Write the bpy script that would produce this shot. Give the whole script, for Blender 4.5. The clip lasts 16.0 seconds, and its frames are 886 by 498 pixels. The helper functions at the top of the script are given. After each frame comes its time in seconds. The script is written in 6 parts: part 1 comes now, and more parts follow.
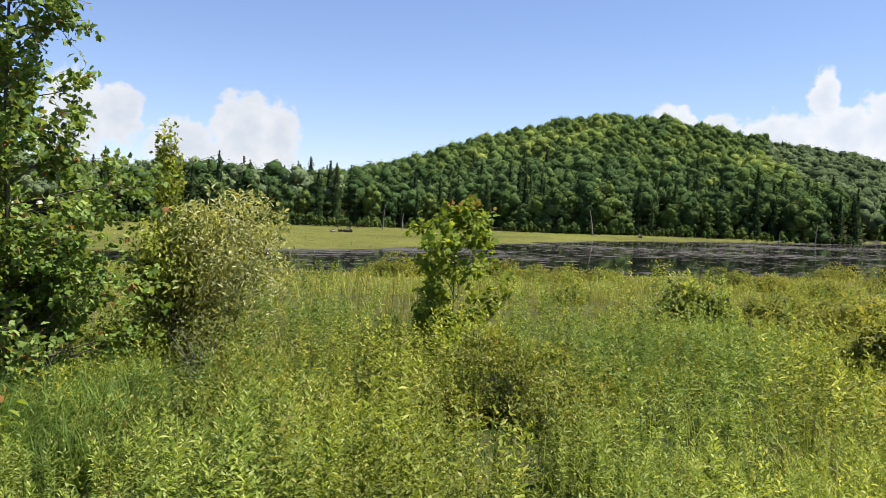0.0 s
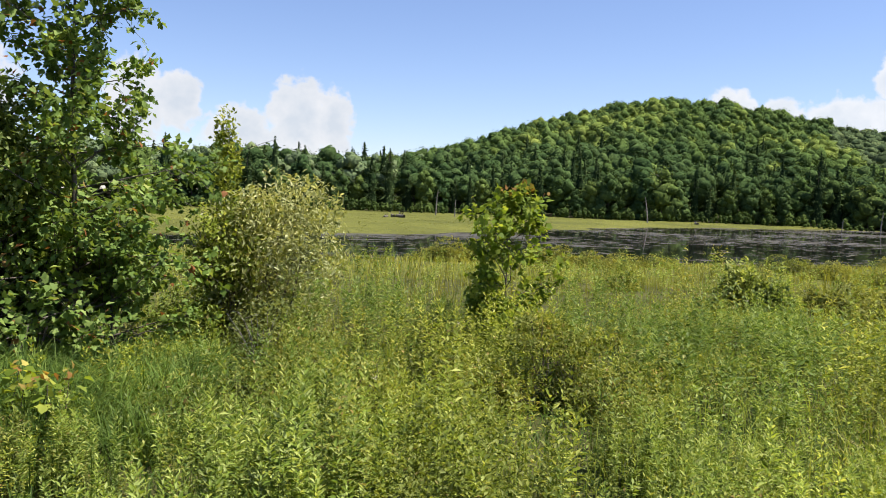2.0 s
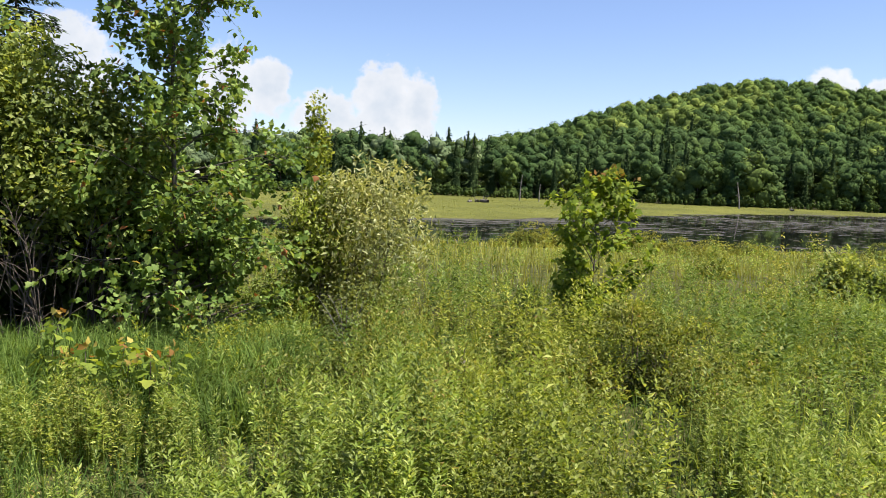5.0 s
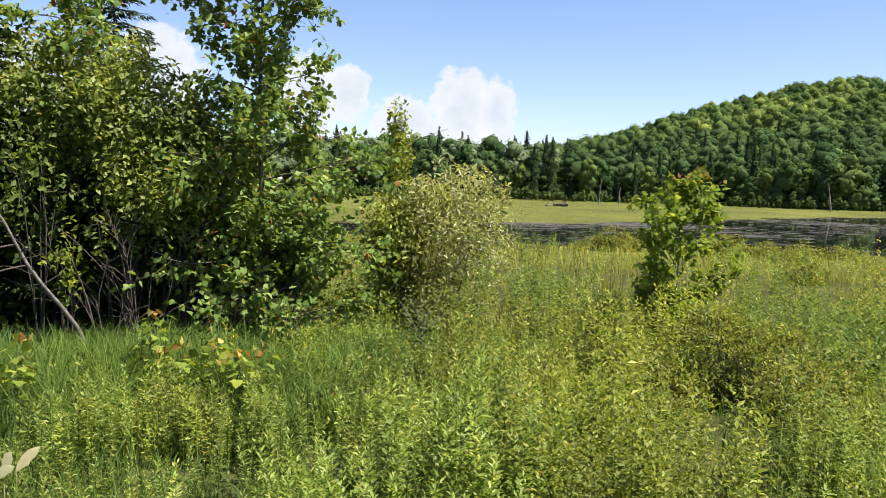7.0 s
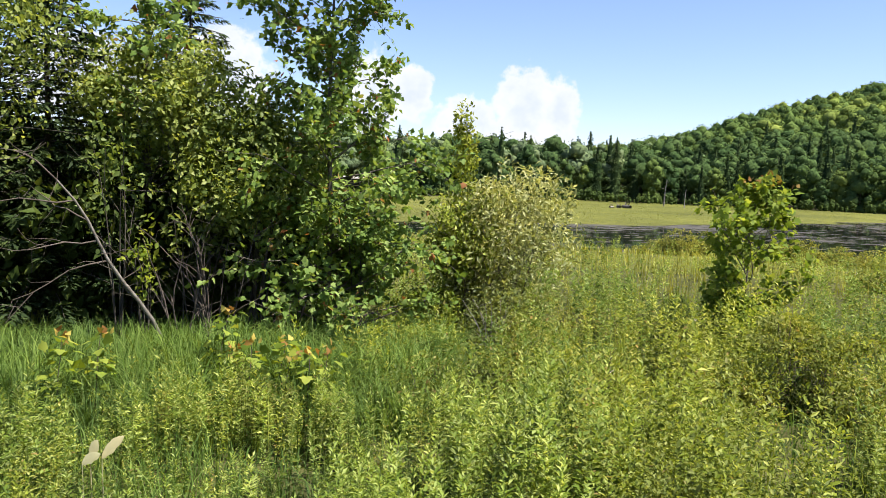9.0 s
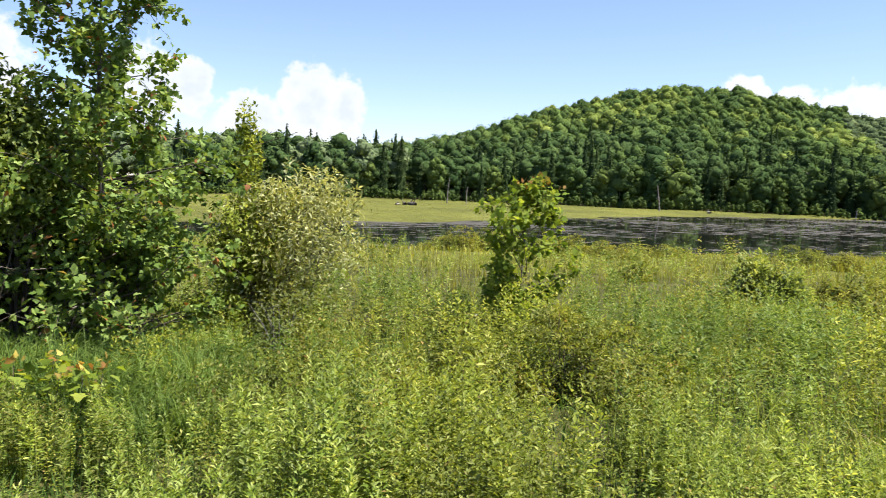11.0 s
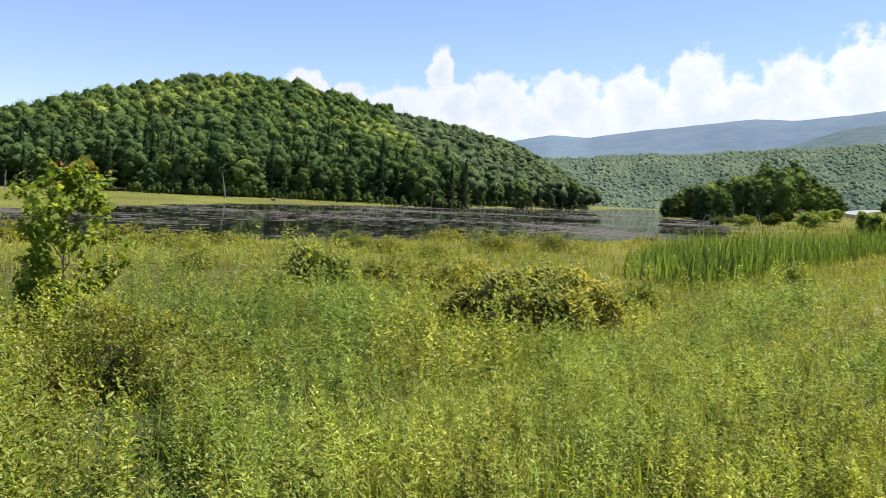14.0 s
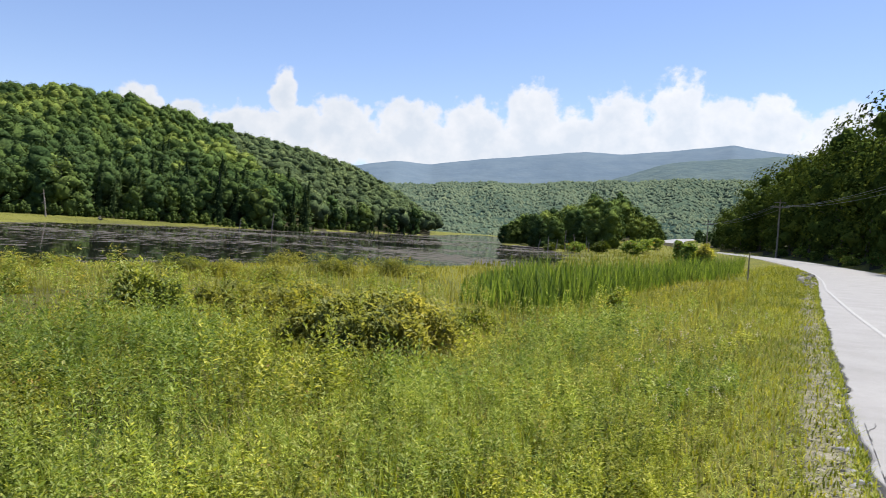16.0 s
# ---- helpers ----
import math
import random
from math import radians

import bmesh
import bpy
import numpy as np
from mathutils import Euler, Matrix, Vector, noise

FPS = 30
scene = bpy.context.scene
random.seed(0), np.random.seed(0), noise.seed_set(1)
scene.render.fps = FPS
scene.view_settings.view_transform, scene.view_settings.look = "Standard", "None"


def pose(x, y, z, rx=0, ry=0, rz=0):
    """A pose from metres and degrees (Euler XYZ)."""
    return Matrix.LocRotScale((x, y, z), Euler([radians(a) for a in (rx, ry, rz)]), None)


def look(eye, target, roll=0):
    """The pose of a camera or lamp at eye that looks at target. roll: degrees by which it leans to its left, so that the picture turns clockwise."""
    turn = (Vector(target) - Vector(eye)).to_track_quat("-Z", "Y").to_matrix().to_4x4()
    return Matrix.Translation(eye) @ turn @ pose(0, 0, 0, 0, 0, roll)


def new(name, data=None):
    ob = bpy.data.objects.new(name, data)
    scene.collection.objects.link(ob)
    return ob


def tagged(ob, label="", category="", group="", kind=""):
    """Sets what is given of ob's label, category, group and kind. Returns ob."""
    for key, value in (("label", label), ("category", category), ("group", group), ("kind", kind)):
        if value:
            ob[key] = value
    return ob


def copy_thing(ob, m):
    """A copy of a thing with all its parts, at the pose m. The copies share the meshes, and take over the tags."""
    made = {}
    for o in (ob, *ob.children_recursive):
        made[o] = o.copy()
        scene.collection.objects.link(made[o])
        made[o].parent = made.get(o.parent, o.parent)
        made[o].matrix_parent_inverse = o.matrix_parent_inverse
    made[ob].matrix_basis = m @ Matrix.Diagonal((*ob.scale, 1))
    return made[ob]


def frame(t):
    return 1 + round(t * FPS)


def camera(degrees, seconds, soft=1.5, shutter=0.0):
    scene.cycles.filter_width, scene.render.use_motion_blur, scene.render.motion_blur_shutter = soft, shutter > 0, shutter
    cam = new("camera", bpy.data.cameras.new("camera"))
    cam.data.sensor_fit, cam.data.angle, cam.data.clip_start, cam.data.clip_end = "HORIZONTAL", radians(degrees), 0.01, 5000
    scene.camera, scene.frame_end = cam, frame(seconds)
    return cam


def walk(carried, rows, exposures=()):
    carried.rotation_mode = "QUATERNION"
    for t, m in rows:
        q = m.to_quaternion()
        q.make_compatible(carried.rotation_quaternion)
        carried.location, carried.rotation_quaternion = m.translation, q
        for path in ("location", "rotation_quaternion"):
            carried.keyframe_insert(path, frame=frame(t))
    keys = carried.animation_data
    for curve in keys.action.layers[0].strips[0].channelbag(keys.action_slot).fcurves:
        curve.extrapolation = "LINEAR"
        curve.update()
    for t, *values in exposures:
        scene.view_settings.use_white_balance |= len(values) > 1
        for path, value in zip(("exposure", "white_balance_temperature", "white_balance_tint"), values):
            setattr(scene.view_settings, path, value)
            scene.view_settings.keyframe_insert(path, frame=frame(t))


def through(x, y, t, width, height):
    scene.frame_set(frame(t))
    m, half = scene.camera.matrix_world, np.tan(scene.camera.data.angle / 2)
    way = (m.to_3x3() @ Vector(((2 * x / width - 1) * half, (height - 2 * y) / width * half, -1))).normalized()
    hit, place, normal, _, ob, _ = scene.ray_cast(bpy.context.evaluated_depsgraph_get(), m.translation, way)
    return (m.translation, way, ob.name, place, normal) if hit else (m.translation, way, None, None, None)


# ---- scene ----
# seconds, eye x y z, heading clockwise from +y, pitch, lean to the left
PATH = [
    (0.0, 0.150, 0.072, 2.967, 60.22, -2.13, 1.82),
    (0.5, 0.143, 0.059, 2.957, 59.30, -2.78, 1.29),
    (1.0, 0.136, 0.049, 2.960, 57.82, -3.16, 1.46),
    (1.5, 0.165, 0.100, 2.957, 57.37, -3.32, 1.59),
    (2.0, 0.116, 0.064, 2.954, 56.57, -3.26, 2.02),
    (2.5, 0.149, 0.121, 2.956, 55.23, -3.23, 2.92),
    (3.0, 0.149, 0.123, 2.955, 54.63, -3.72, 2.64),
    (3.2, 0.149, 0.123, 2.955, 54.39, -3.77, 2.64),
    (5.3, 0.090, 0.125, 2.950, 50.22, -4.33, 2.12),
    (5.5, 0.090, 0.125, 2.950, 49.91, -4.09, 2.12),
    (6.0, 0.064, 0.126, 2.954, 48.41, -3.89, 2.03),
    (6.5, 0.025, 0.101, 2.952, 46.35, -3.92, 2.31),
    (7.0, 0.036, 0.128, 2.953, 45.26, -4.41, 1.77),
    (7.5, 0.021, 0.124, 2.953, 44.03, -4.23, 1.79),
    (8.0, -0.019, 0.123, 2.954, 41.58, -4.22, 2.18),
    (8.2, -0.019, 0.123, 2.954, 41.23, -4.22, 2.18),
    (9.2, -0.070, 0.120, 2.985, 41.00, -4.65, 2.30),
    (10.3, -0.110, 0.100, 3.015, 47.70, -5.03, 2.35),
    (10.5, -0.123, 0.089, 3.022, 50.54, -4.98, 2.31),
    (11.0, -0.117, 0.044, 3.045, 55.85, -4.18, 2.23),
    (11.5, -0.097, 0.035, 3.035, 59.04, -4.05, 2.93),
    (12.0, -0.085, 0.002, 3.034, 64.18, -4.08, 3.46),
    (12.5, -0.075, -0.058, 3.041, 71.80, -3.62, 3.03),
    (13.0, -0.072, -0.105, 3.043, 77.08, -3.26, 3.40),
    (13.5, -0.087, -0.150, 3.051, 81.75, -3.37, 2.76),
    (14.0, -0.086, -0.182, 3.050, 85.71, -3.73, 2.90),
    (14.5, -0.081, -0.209, 3.052, 88.16, -4.22, 2.61),
    (15.0, -0.109, -0.222, 3.059, 91.34, -3.55, 2.98),
    (15.5, -0.124, -0.264, 3.069, 93.62, -2.55, 3.18),
    (16.0, -0.169, -0.298, 3.080, 96.66, -1.38, 3.91),
]


def eye_pose(x, y, z, heading, pitch, lean):
    a, p = radians(heading), radians(pitch)
    way = Vector((math.sin(a) * math.cos(p), math.cos(a) * math.cos(p), math.sin(p)))
    return look(Vector((x, y, z)), Vector((x, y, z)) + way * 10, lean)


cam = camera(57.18, 16.0, soft=0.85, shutter=0.25)
EV = 1.05
walk(cam, [(r[0], eye_pose(*r[1:])) for r in PATH], exposures=[(0, EV), (3, EV), (5.5, EV + 0.1), (8, EV + 0.2), (10.3, EV + 0.33), (11.5, EV + 0.28), (12.5, EV + 0.26), (14, EV + 0.06), (16, EV - 0.08)])

# ---- light: clear summer sky with cumulus, high sun ahead on the right ----
SUN_AZ, SUN_EL = 153.0, 61.0
world = bpy.data.worlds.new("sky")
scene.world = world
world.use_nodes = True
wt = world.node_tree
wt.nodes.clear()


def wn(kind, **props):
    n = wt.nodes.new(kind)
    for key, value in props.items():
        if key == "operation":
            n.operation = value
    return n


def wmath(op, a, b=None, c=None):
    n = wn("ShaderNodeMath", operation=op)
    for i, v in enumerate((a, b, c)):
        if v is None:
            continue
        if isinstance(v, (int, float)):
            n.inputs[i].default_value = v
        else:
            wt.links.new(v, n.inputs[i])
    return n.outputs[0]


sky = wt.nodes.new("ShaderNodeTexSky")
sky.sky_type = "NISHITA"
sky.sun_disc = False
sky.sun_elevation, sky.sun_rotation = radians(SUN_EL), radians(SUN_AZ)
sky.altitude, sky.air_density, sky.dust_density, sky.ozone_density = 400, 1.0, 0.25, 3.0
SKY_STRENGTH = 0.078

tc = wt.nodes.new("ShaderNodeTexCoord")
sx = wt.nodes.new("ShaderNodeSeparateXYZ")
wt.links.new(tc.outputs["Generated"], sx.inputs[0])
az_deg = wmath("MULTIPLY", wmath("ARCTAN2", sx.outputs[0], sx.outputs[1]), 180 / math.pi)
el_deg = wmath("MULTIPLY", wmath("ARCSINE", sx.outputs[2]), 180 / math.pi)
comb = wt.nodes.new("ShaderNodeCombineXYZ")
wt.links.new(az_deg, comb.inputs[0])
wt.links.new(el_deg, comb.inputs[1])


def wnoise(scale, detail, rough):
    n = wt.nodes.new("ShaderNodeTexNoise")
    n.inputs["Scale"].default_value, n.inputs["Detail"].default_value, n.inputs["Roughness"].default_value = scale, detail, rough
    wt.links.new(comb.outputs[0], n.inputs["Vector"])
    return n.outputs["Fac"]


# cumulus heaps: heading, elevation of the middle, half width, half height
HEAPS = [(25.5, 6.6, 3.6, 3.6), (17.0, 6.0, 5.0, 3.0), (35.6, 5.8, 2.4, 3.3), (38.3, 6.2, 1.7, 2.3), (46.3, 5.4, 2.6, 3.2), (48.6, 5.2, 1.6, 2.6),
         (42.3, 4.4, 2.6, 2.0), (75.6, 6.6, 2.0, 1.7), (78.5, 6.0, 2.0, 1.5), (82.4, 5.8, 2.6, 1.9), (85.0, 8.4, 1.0, 2.0), (86.0, 6.2, 3.0, 1.9), (88.9, 6.2, 3.0, 2.7), (93.8, 6.4, 3.2, 2.7),
         (98.2, 6.4, 3.0, 2.8), (102.3, 7.0, 2.6, 3.8), (105.5, 6.4, 3.0, 2.6), (108.2, 7.0, 2.8, 3.4), (112.3, 7.6, 2.7, 4.1), (115.3, 7.0, 2.9, 3.0), (118.1, 7.6, 2.4, 2.9), (104.0, 5.6, 26.0, 2.3),
         (123.0, 7.0, 4.0, 2.6), (131.0, 7.0, 6.0, 3.0), (-8.0, 6.0, 9.0, 3.0), (170.0, 8.0, 16.0, 4.0), (230.0, 7.0, 14.0, 4.0), (300.0, 8.0, 16.0, 4.0)]
heap = None
for a, e, ra, re in HEAPS:
    m = wt.nodes.new("ShaderNodeVectorMath")
    m.operation = "SUBTRACT"
    wt.links.new(comb.outputs[0], m.inputs[0])
    m.inputs[1].default_value = (a if a <= 180 else a - 360, e, 0)
    s = wt.nodes.new("ShaderNodeVectorMath")
    s.operation = "MULTIPLY"
    wt.links.new(m.outputs[0], s.inputs[0])
    s.inputs[1].default_value = (1 / ra, 1 / re, 0)
    ln = wt.nodes.new("ShaderNodeVectorMath")
    ln.operation = "LENGTH"
    wt.links.new(s.outputs[0], ln.inputs[0])
    d = wmath("SUBTRACT", 1.0, ln.outputs["Value"])
    heap = d if heap is None else wmath("MAXIMUM", heap, d)
puff = wnoise(0.9, 7, 0.55)
body = wmath("ADD", heap, wmath("MULTIPLY", wmath("SUBTRACT", puff, 0.5), 1.15))
mask = wt.nodes.new("ShaderNodeMapRange")
mask.interpolation_type = "SMOOTHSTEP"
wt.links.new(body, mask.inputs["Value"])
mask.inputs["From Min"].default_value, mask.inputs["From Max"].default_value = -0.03, 0.27
ramp = wt.nodes.new("ShaderNodeMapRange")
wt.links.new(wmath("ADD", body, wmath("MULTIPLY", wmath("SUBTRACT", wnoise(0.45, 5, 0.5), 0.5), 1.6)), ramp.inputs["Value"])
ramp.inputs["From Min"].default_value, ramp.inputs["From Max"].default_value = -0.3, 1.0
ramp.inputs["To Min"].default_value, ramp.inputs["To Max"].default_value = 1.0, 0.0
cc = wt.nodes.new("ShaderNodeMix")
cc.data_type = "RGBA"
wt.links.new(ramp.outputs[0], cc.inputs["Factor"])
cc.inputs["A"].default_value = (0.375, 0.405, 0.45, 1)
cc.inputs["B"].default_value = (0.495, 0.495, 0.51, 1)
bg_sky, bg_cloud = wt.nodes.new("ShaderNodeBackground"), wt.nodes.new("ShaderNodeBackground")
tint = wt.nodes.new("ShaderNodeMix")
tint.data_type, tint.blend_type = "RGBA", "MULTIPLY"
tint.inputs[0].default_value = 1.0
wt.links.new(sky.outputs[0], tint.inputs["A"])
tint.inputs["B"].default_value = (1.0, 0.945, 1.06, 1)
wt.links.new(tint.outputs["Result"], bg_sky.inputs[0])
bg_sky.inputs[1].default_value = SKY_STRENGTH
wt.links.new(cc.outputs["Result"], bg_cloud.inputs[0])
far_sun = wt.nodes.new("ShaderNodeMapRange")
wt.links.new(az_deg, far_sun.inputs["Value"])
for key, v in (("From Min", 55.0), ("From Max", 118.0), ("To Min", 0.90), ("To Max", 1.07)):
    far_sun.inputs[key].default_value = v
wt.links.new(far_sun.outputs[0], bg_cloud.inputs[1])
mixs, wout = wt.nodes.new("ShaderNodeMixShader"), wt.nodes.new("ShaderNodeOutputWorld")
wt.links.new(wmath("MULTIPLY", mask.outputs[0], 0.95), mixs.inputs[0])
wt.links.new(bg_sky.outputs[0], mixs.inputs[1])
wt.links.new(bg_cloud.outputs[0], mixs.inputs[2])
wt.links.new(mixs.outputs[0], wout.inputs[0])

sun = new("sun", bpy.data.lights.new("sun", "SUN"))
sun.data.energy, sun.data.angle, sun.data.color = 5.0, radians(0.53), (1.0, 0.955, 0.88)
a, e = radians(SUN_AZ), radians(SUN_EL)
sun.matrix_world = look((math.sin(a) * 60, math.cos(a) * 60, math.tan(e) * 60), (0, 0, 0))

# ---- materials ----


def nodes_of(name):
    m = bpy.data.materials.new(name)
    m.use_nodes = True
    t = m.node_tree
    t.nodes.clear()
    return m, t


def ramp_node(t, fac, stops):
    r = t.nodes.new("ShaderNodeValToRGB")
    el = r.color_ramp.elements
    while len(el) < len(stops):
        el.new(0.5)
    for e, (p, c) in zip(el, stops):
        e.position, e.color = p, (*c, 1)
    t.links.new(fac, r.inputs[0])
    return r.outputs[0]


def noise_node(t, scale, detail=3, rough=0.55, coord="Object", stretch=(1, 1, 1)):
    c = t.nodes.new("ShaderNodeTexCoord")
    mp = t.nodes.new("ShaderNodeMapping")
    mp.inputs["Scale"].default_value = stretch
    t.links.new(c.outputs[coord], mp.inputs[0])
    n = t.nodes.new("ShaderNodeTexNoise")
    n.inputs["Scale"].default_value, n.inputs["Detail"].default_value, n.inputs["Roughness"].default_value = scale, detail, rough
    t.links.new(mp.outputs[0], n.inputs["Vector"])
    return n.outputs["Fac"]


def mixc(t, fac, a, b, mode="MIX"):
    m = t.nodes.new("ShaderNodeMix")
    m.data_type, m.blend_type = "RGBA", mode
    for key, v in (("Factor", fac), ("A", a), ("B", b)):
        sock = m.inputs[0] if key == "Factor" else m.inputs[key]
        if isinstance(v, (int, float)):
            sock.default_value = v
        elif isinstance(v, tuple):
            sock.default_value = (*v, 1)
        else:
            t.links.new(v, sock)
    return m.outputs["Result"]


def finish(m, t, shader):
    o = t.nodes.new("ShaderNodeOutputMaterial")
    t.links.new(shader, o.inputs[0])
    return m


def leaf_mat(name, dark, mid, light, through=0.35, patch=0.5, patch_amount=0.6, rough=0.6, odd=None, gloss=0.12, crowns=0.0, spread=1.0, fine=0.0, relief=0.0):
    """Leaves: tone by leaf, by drift of the patch and by plant; part of the light passes through."""
    m, t = nodes_of(name)
    g = t.nodes.new("ShaderNodeNewGeometry")
    oi = t.nodes.new("ShaderNodeObjectInfo")
    stops = [(0.0, dark), (0.5, mid), (1.0, light)]
    if odd:
        stops = [(0.0, dark), (0.5, mid), (0.965, light), (0.985, odd)]
    col = ramp_node(t, g.outputs["Random Per Island"], stops)
    n = noise_node(t, patch, 3)
    tone = ramp_node(t, n, [(0.3, (1 - patch_amount, 1 - patch_amount * 0.9, 1 - patch_amount * 0.8)), (0.7, (1 + patch_amount * 0.75, 1 + patch_amount * 0.55, 1 + patch_amount * 0.25))])
    col = mixc(t, 1.0, col, tone, "MULTIPLY")
    obt = ramp_node(t, oi.outputs["Random"], [(0.0, (0.74, 0.80, 0.78)), (1.0, (1.22, 1.14, 1.0))])
    col = mixc(t, 1.0, col, obt, "MULTIPLY")
    if fine:
        # leaf clusters too small to model
        col = mixc(t, 1.0, col, ramp_node(t, noise_node(t, fine, 5, 0.75), [(0.35, (0.75, 0.77, 0.8)), (0.65, (1.22, 1.18, 1.1))]), "MULTIPLY")
    if crowns:
        # each plant has its own green
        tc = t.nodes.new("ShaderNodeTexCoord")
        mp = t.nodes.new("ShaderNodeMapping")
        mp.inputs["Scale"].default_value = (1, 1, 0)
        t.links.new(tc.outputs["Object"], mp.inputs[0])
        vo = t.nodes.new("ShaderNodeTexVoronoi")
        vo.inputs["Scale"].default_value = crowns
        t.links.new(mp.outputs[0], vo.inputs["Vector"])
        sep = t.nodes.new("ShaderNodeSeparateColor")
        t.links.new(vo.outputs["Color"], sep.inputs[0])
        col = mixc(t, 1.0, col, ramp_node(t, sep.outputs[0], [(0.0, (1 - 0.55 * spread, 1 - 0.5 * spread, 1 - 0.42 * spread)), (0.5, (0.95, 1.0, 0.95)), (1.0, (1 + 0.55 * spread, 1 + 0.48 * spread, 1 + 0.3 * spread))]), "MULTIPLY")
    p = t.nodes.new("ShaderNodeBsdfPrincipled")
    t.links.new(col, p.inputs["Base Color"])
    p.inputs["Roughness"].default_value = rough
    p.inputs["Specular IOR Level"].default_value = gloss
    if relief:
        bn = t.nodes.new("ShaderNodeBump")
        bn.inputs["Strength"].default_value, bn.inputs["Distance"].default_value = 1.0, relief
        t.links.new(noise_node(t, 1.4, 4, 0.65), bn.inputs["Height"])
        t.links.new(bn.outputs[0], p.inputs["Normal"])
    tr = t.nodes.new("ShaderNodeBsdfTranslucent")
    t.links.new(mixc(t, 1.0, col, (1.36, 1.22, 0.6), "MULTIPLY"), tr.inputs[0])
    mx = t.nodes.new("ShaderNodeMixShader")
    mx.inputs[0].default_value = through
    t.links.new(p.outputs[0], mx.inputs[1])
    t.links.new(tr.outputs[0], mx.inputs[2])
    return finish(m, t, mx.outputs[0])


def solid_mat(name, stops, scale, rough=0.85, bump=0.3, bump_scale=None, stretch=(1, 1, 1), metal=0.0, dist=0.02, coord="Object"):
    m, t = nodes_of(name)
    a = noise_node(t, scale, 5, 0.6, coord, stretch)
    b = noise_node(t, scale * 7, 4, 0.6, coord, stretch)
    add = t.nodes.new("ShaderNodeMath")
    add.operation = "MULTIPLY_ADD"
    t.links.new(b, add.inputs[0])
    add.inputs[1].default_value = 0.45
    sub = t.nodes.new("ShaderNodeMath")
    sub.operation = "SUBTRACT"
    t.links.new(a, sub.inputs[0])
    sub.inputs[1].default_value = 0.22
    t.links.new(sub.outputs[0], add.inputs[2])
    col = ramp_node(t, add.outputs[0], stops)
    p = t.nodes.new("ShaderNodeBsdfPrincipled")
    t.links.new(col, p.inputs["Base Color"])
    p.inputs["Roughness"].default_value, p.inputs["Metallic"].default_value = rough, metal
    p.inputs["Specular IOR Level"].default_value = 0.06 if rough > 0.93 else 0.4
    if bump:
        bn = t.nodes.new("ShaderNodeBump")
        bn.inputs["Strength"].default_value, bn.inputs["Distance"].default_value = bump, dist
        t.links.new(noise_node(t, bump_scale or scale * 9, 5, 0.65, coord, stretch), bn.inputs["Height"])
        t.links.new(bn.outputs[0], p.inputs["Normal"])
    return finish(m, t, p.outputs[0])


M = {}
M["herb_yellow"] = leaf_mat("herb_yellow", (0.110, 0.150, 0.018), (0.212, 0.264, 0.044), (0.40, 0.44, 0.155), 0.45, 0.35, 0.3, rough=0.5, gloss=0.06, crowns=3.2, spread=0.55)
M["herb_blue"] = leaf_mat("herb_blue", (0.092, 0.144, 0.025), (0.184, 0.256, 0.056), (0.355, 0.42, 0.175), 0.45, 0.35, 0.3, rough=0.5, gloss=0.06, crowns=3.2, spread=0.55)
M["herb_olive"] = leaf_mat("herb_olive", (0.085, 0.112, 0.016), (0.185, 0.215, 0.038), (0.37, 0.385, 0.13), 0.42, 0.5, 0.35, odd=(0.28, 0.20, 0.08), crowns=2.5, spread=0.5)
# dark bush green; also puts the thicket's inner shade into leaf colour
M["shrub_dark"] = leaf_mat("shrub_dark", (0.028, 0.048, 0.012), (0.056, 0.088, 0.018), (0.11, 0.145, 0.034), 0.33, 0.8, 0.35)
M["sweetgale"] = leaf_mat("sweetgale", (0.110, 0.132, 0.030), (0.190, 0.212, 0.050), (0.28, 0.30, 0.09), 0.48, 0.3, 0.35)
M["marsh_leaf"] = leaf_mat("marsh_leaf", (0.150, 0.178, 0.046), (0.250, 0.274, 0.082), (0.36, 0.375, 0.15), 0.48, 0.8, 0.35)
M["maple"] = leaf_mat("maple", (0.090, 0.152, 0.036), (0.155, 0.242, 0.056), (0.29, 0.38, 0.125), 0.38, 1.2, 0.3, odd=(0.30, 0.13, 0.05))
M["maple_young"] = leaf_mat("maple_young", (0.12, 0.18, 0.024), (0.22, 0.30, 0.042), (0.38, 0.43, 0.09), 0.5, 1.5, 0.3)
M["red_tips"] = leaf_mat("red_tips", (0.22, 0.10, 0.04), (0.32, 0.21, 0.06), (0.40, 0.36, 0.10), 0.4, 3.0, 0.3)
M["alder"] = leaf_mat("alder", (0.094, 0.142, 0.036), (0.182, 0.244, 0.058), (0.35, 0.41, 0.15), 0.5, 0.8, 0.35, rough=0.5, gloss=0.2)
M["willow"] = leaf_mat("willow", (0.165, 0.190, 0.056), (0.32, 0.345, 0.135), (0.56, 0.58, 0.36), 0.42, 0.9, 0.35, rough=0.5, gloss=0.3)
M["grass_near"] = leaf_mat("grass_near", (0.110, 0.158, 0.016), (0.208, 0.268, 0.032), (0.36, 0.405, 0.08), 0.35, 0.3, 0.35)
M["grass_verge"] = leaf_mat("grass_verge", (0.088, 0.122, 0.014), (0.170, 0.212, 0.027), (0.30, 0.325, 0.07), 0.35, 0.3, 0.4)
# lush grass; shade below the maple is put into its darker, bluer green
M["grass_lush"] = leaf_mat("grass_lush", (0.050, 0.098, 0.018), (0.092, 0.160, 0.034), (0.175, 0.255, 0.075), 0.4, 0.7, 0.45)
M["grass_dry"] = leaf_mat("grass_dry", (0.16, 0.15, 0.04), (0.26, 0.24, 0.07), (0.38, 0.33, 0.14), 0.3, 0.4, 0.25)
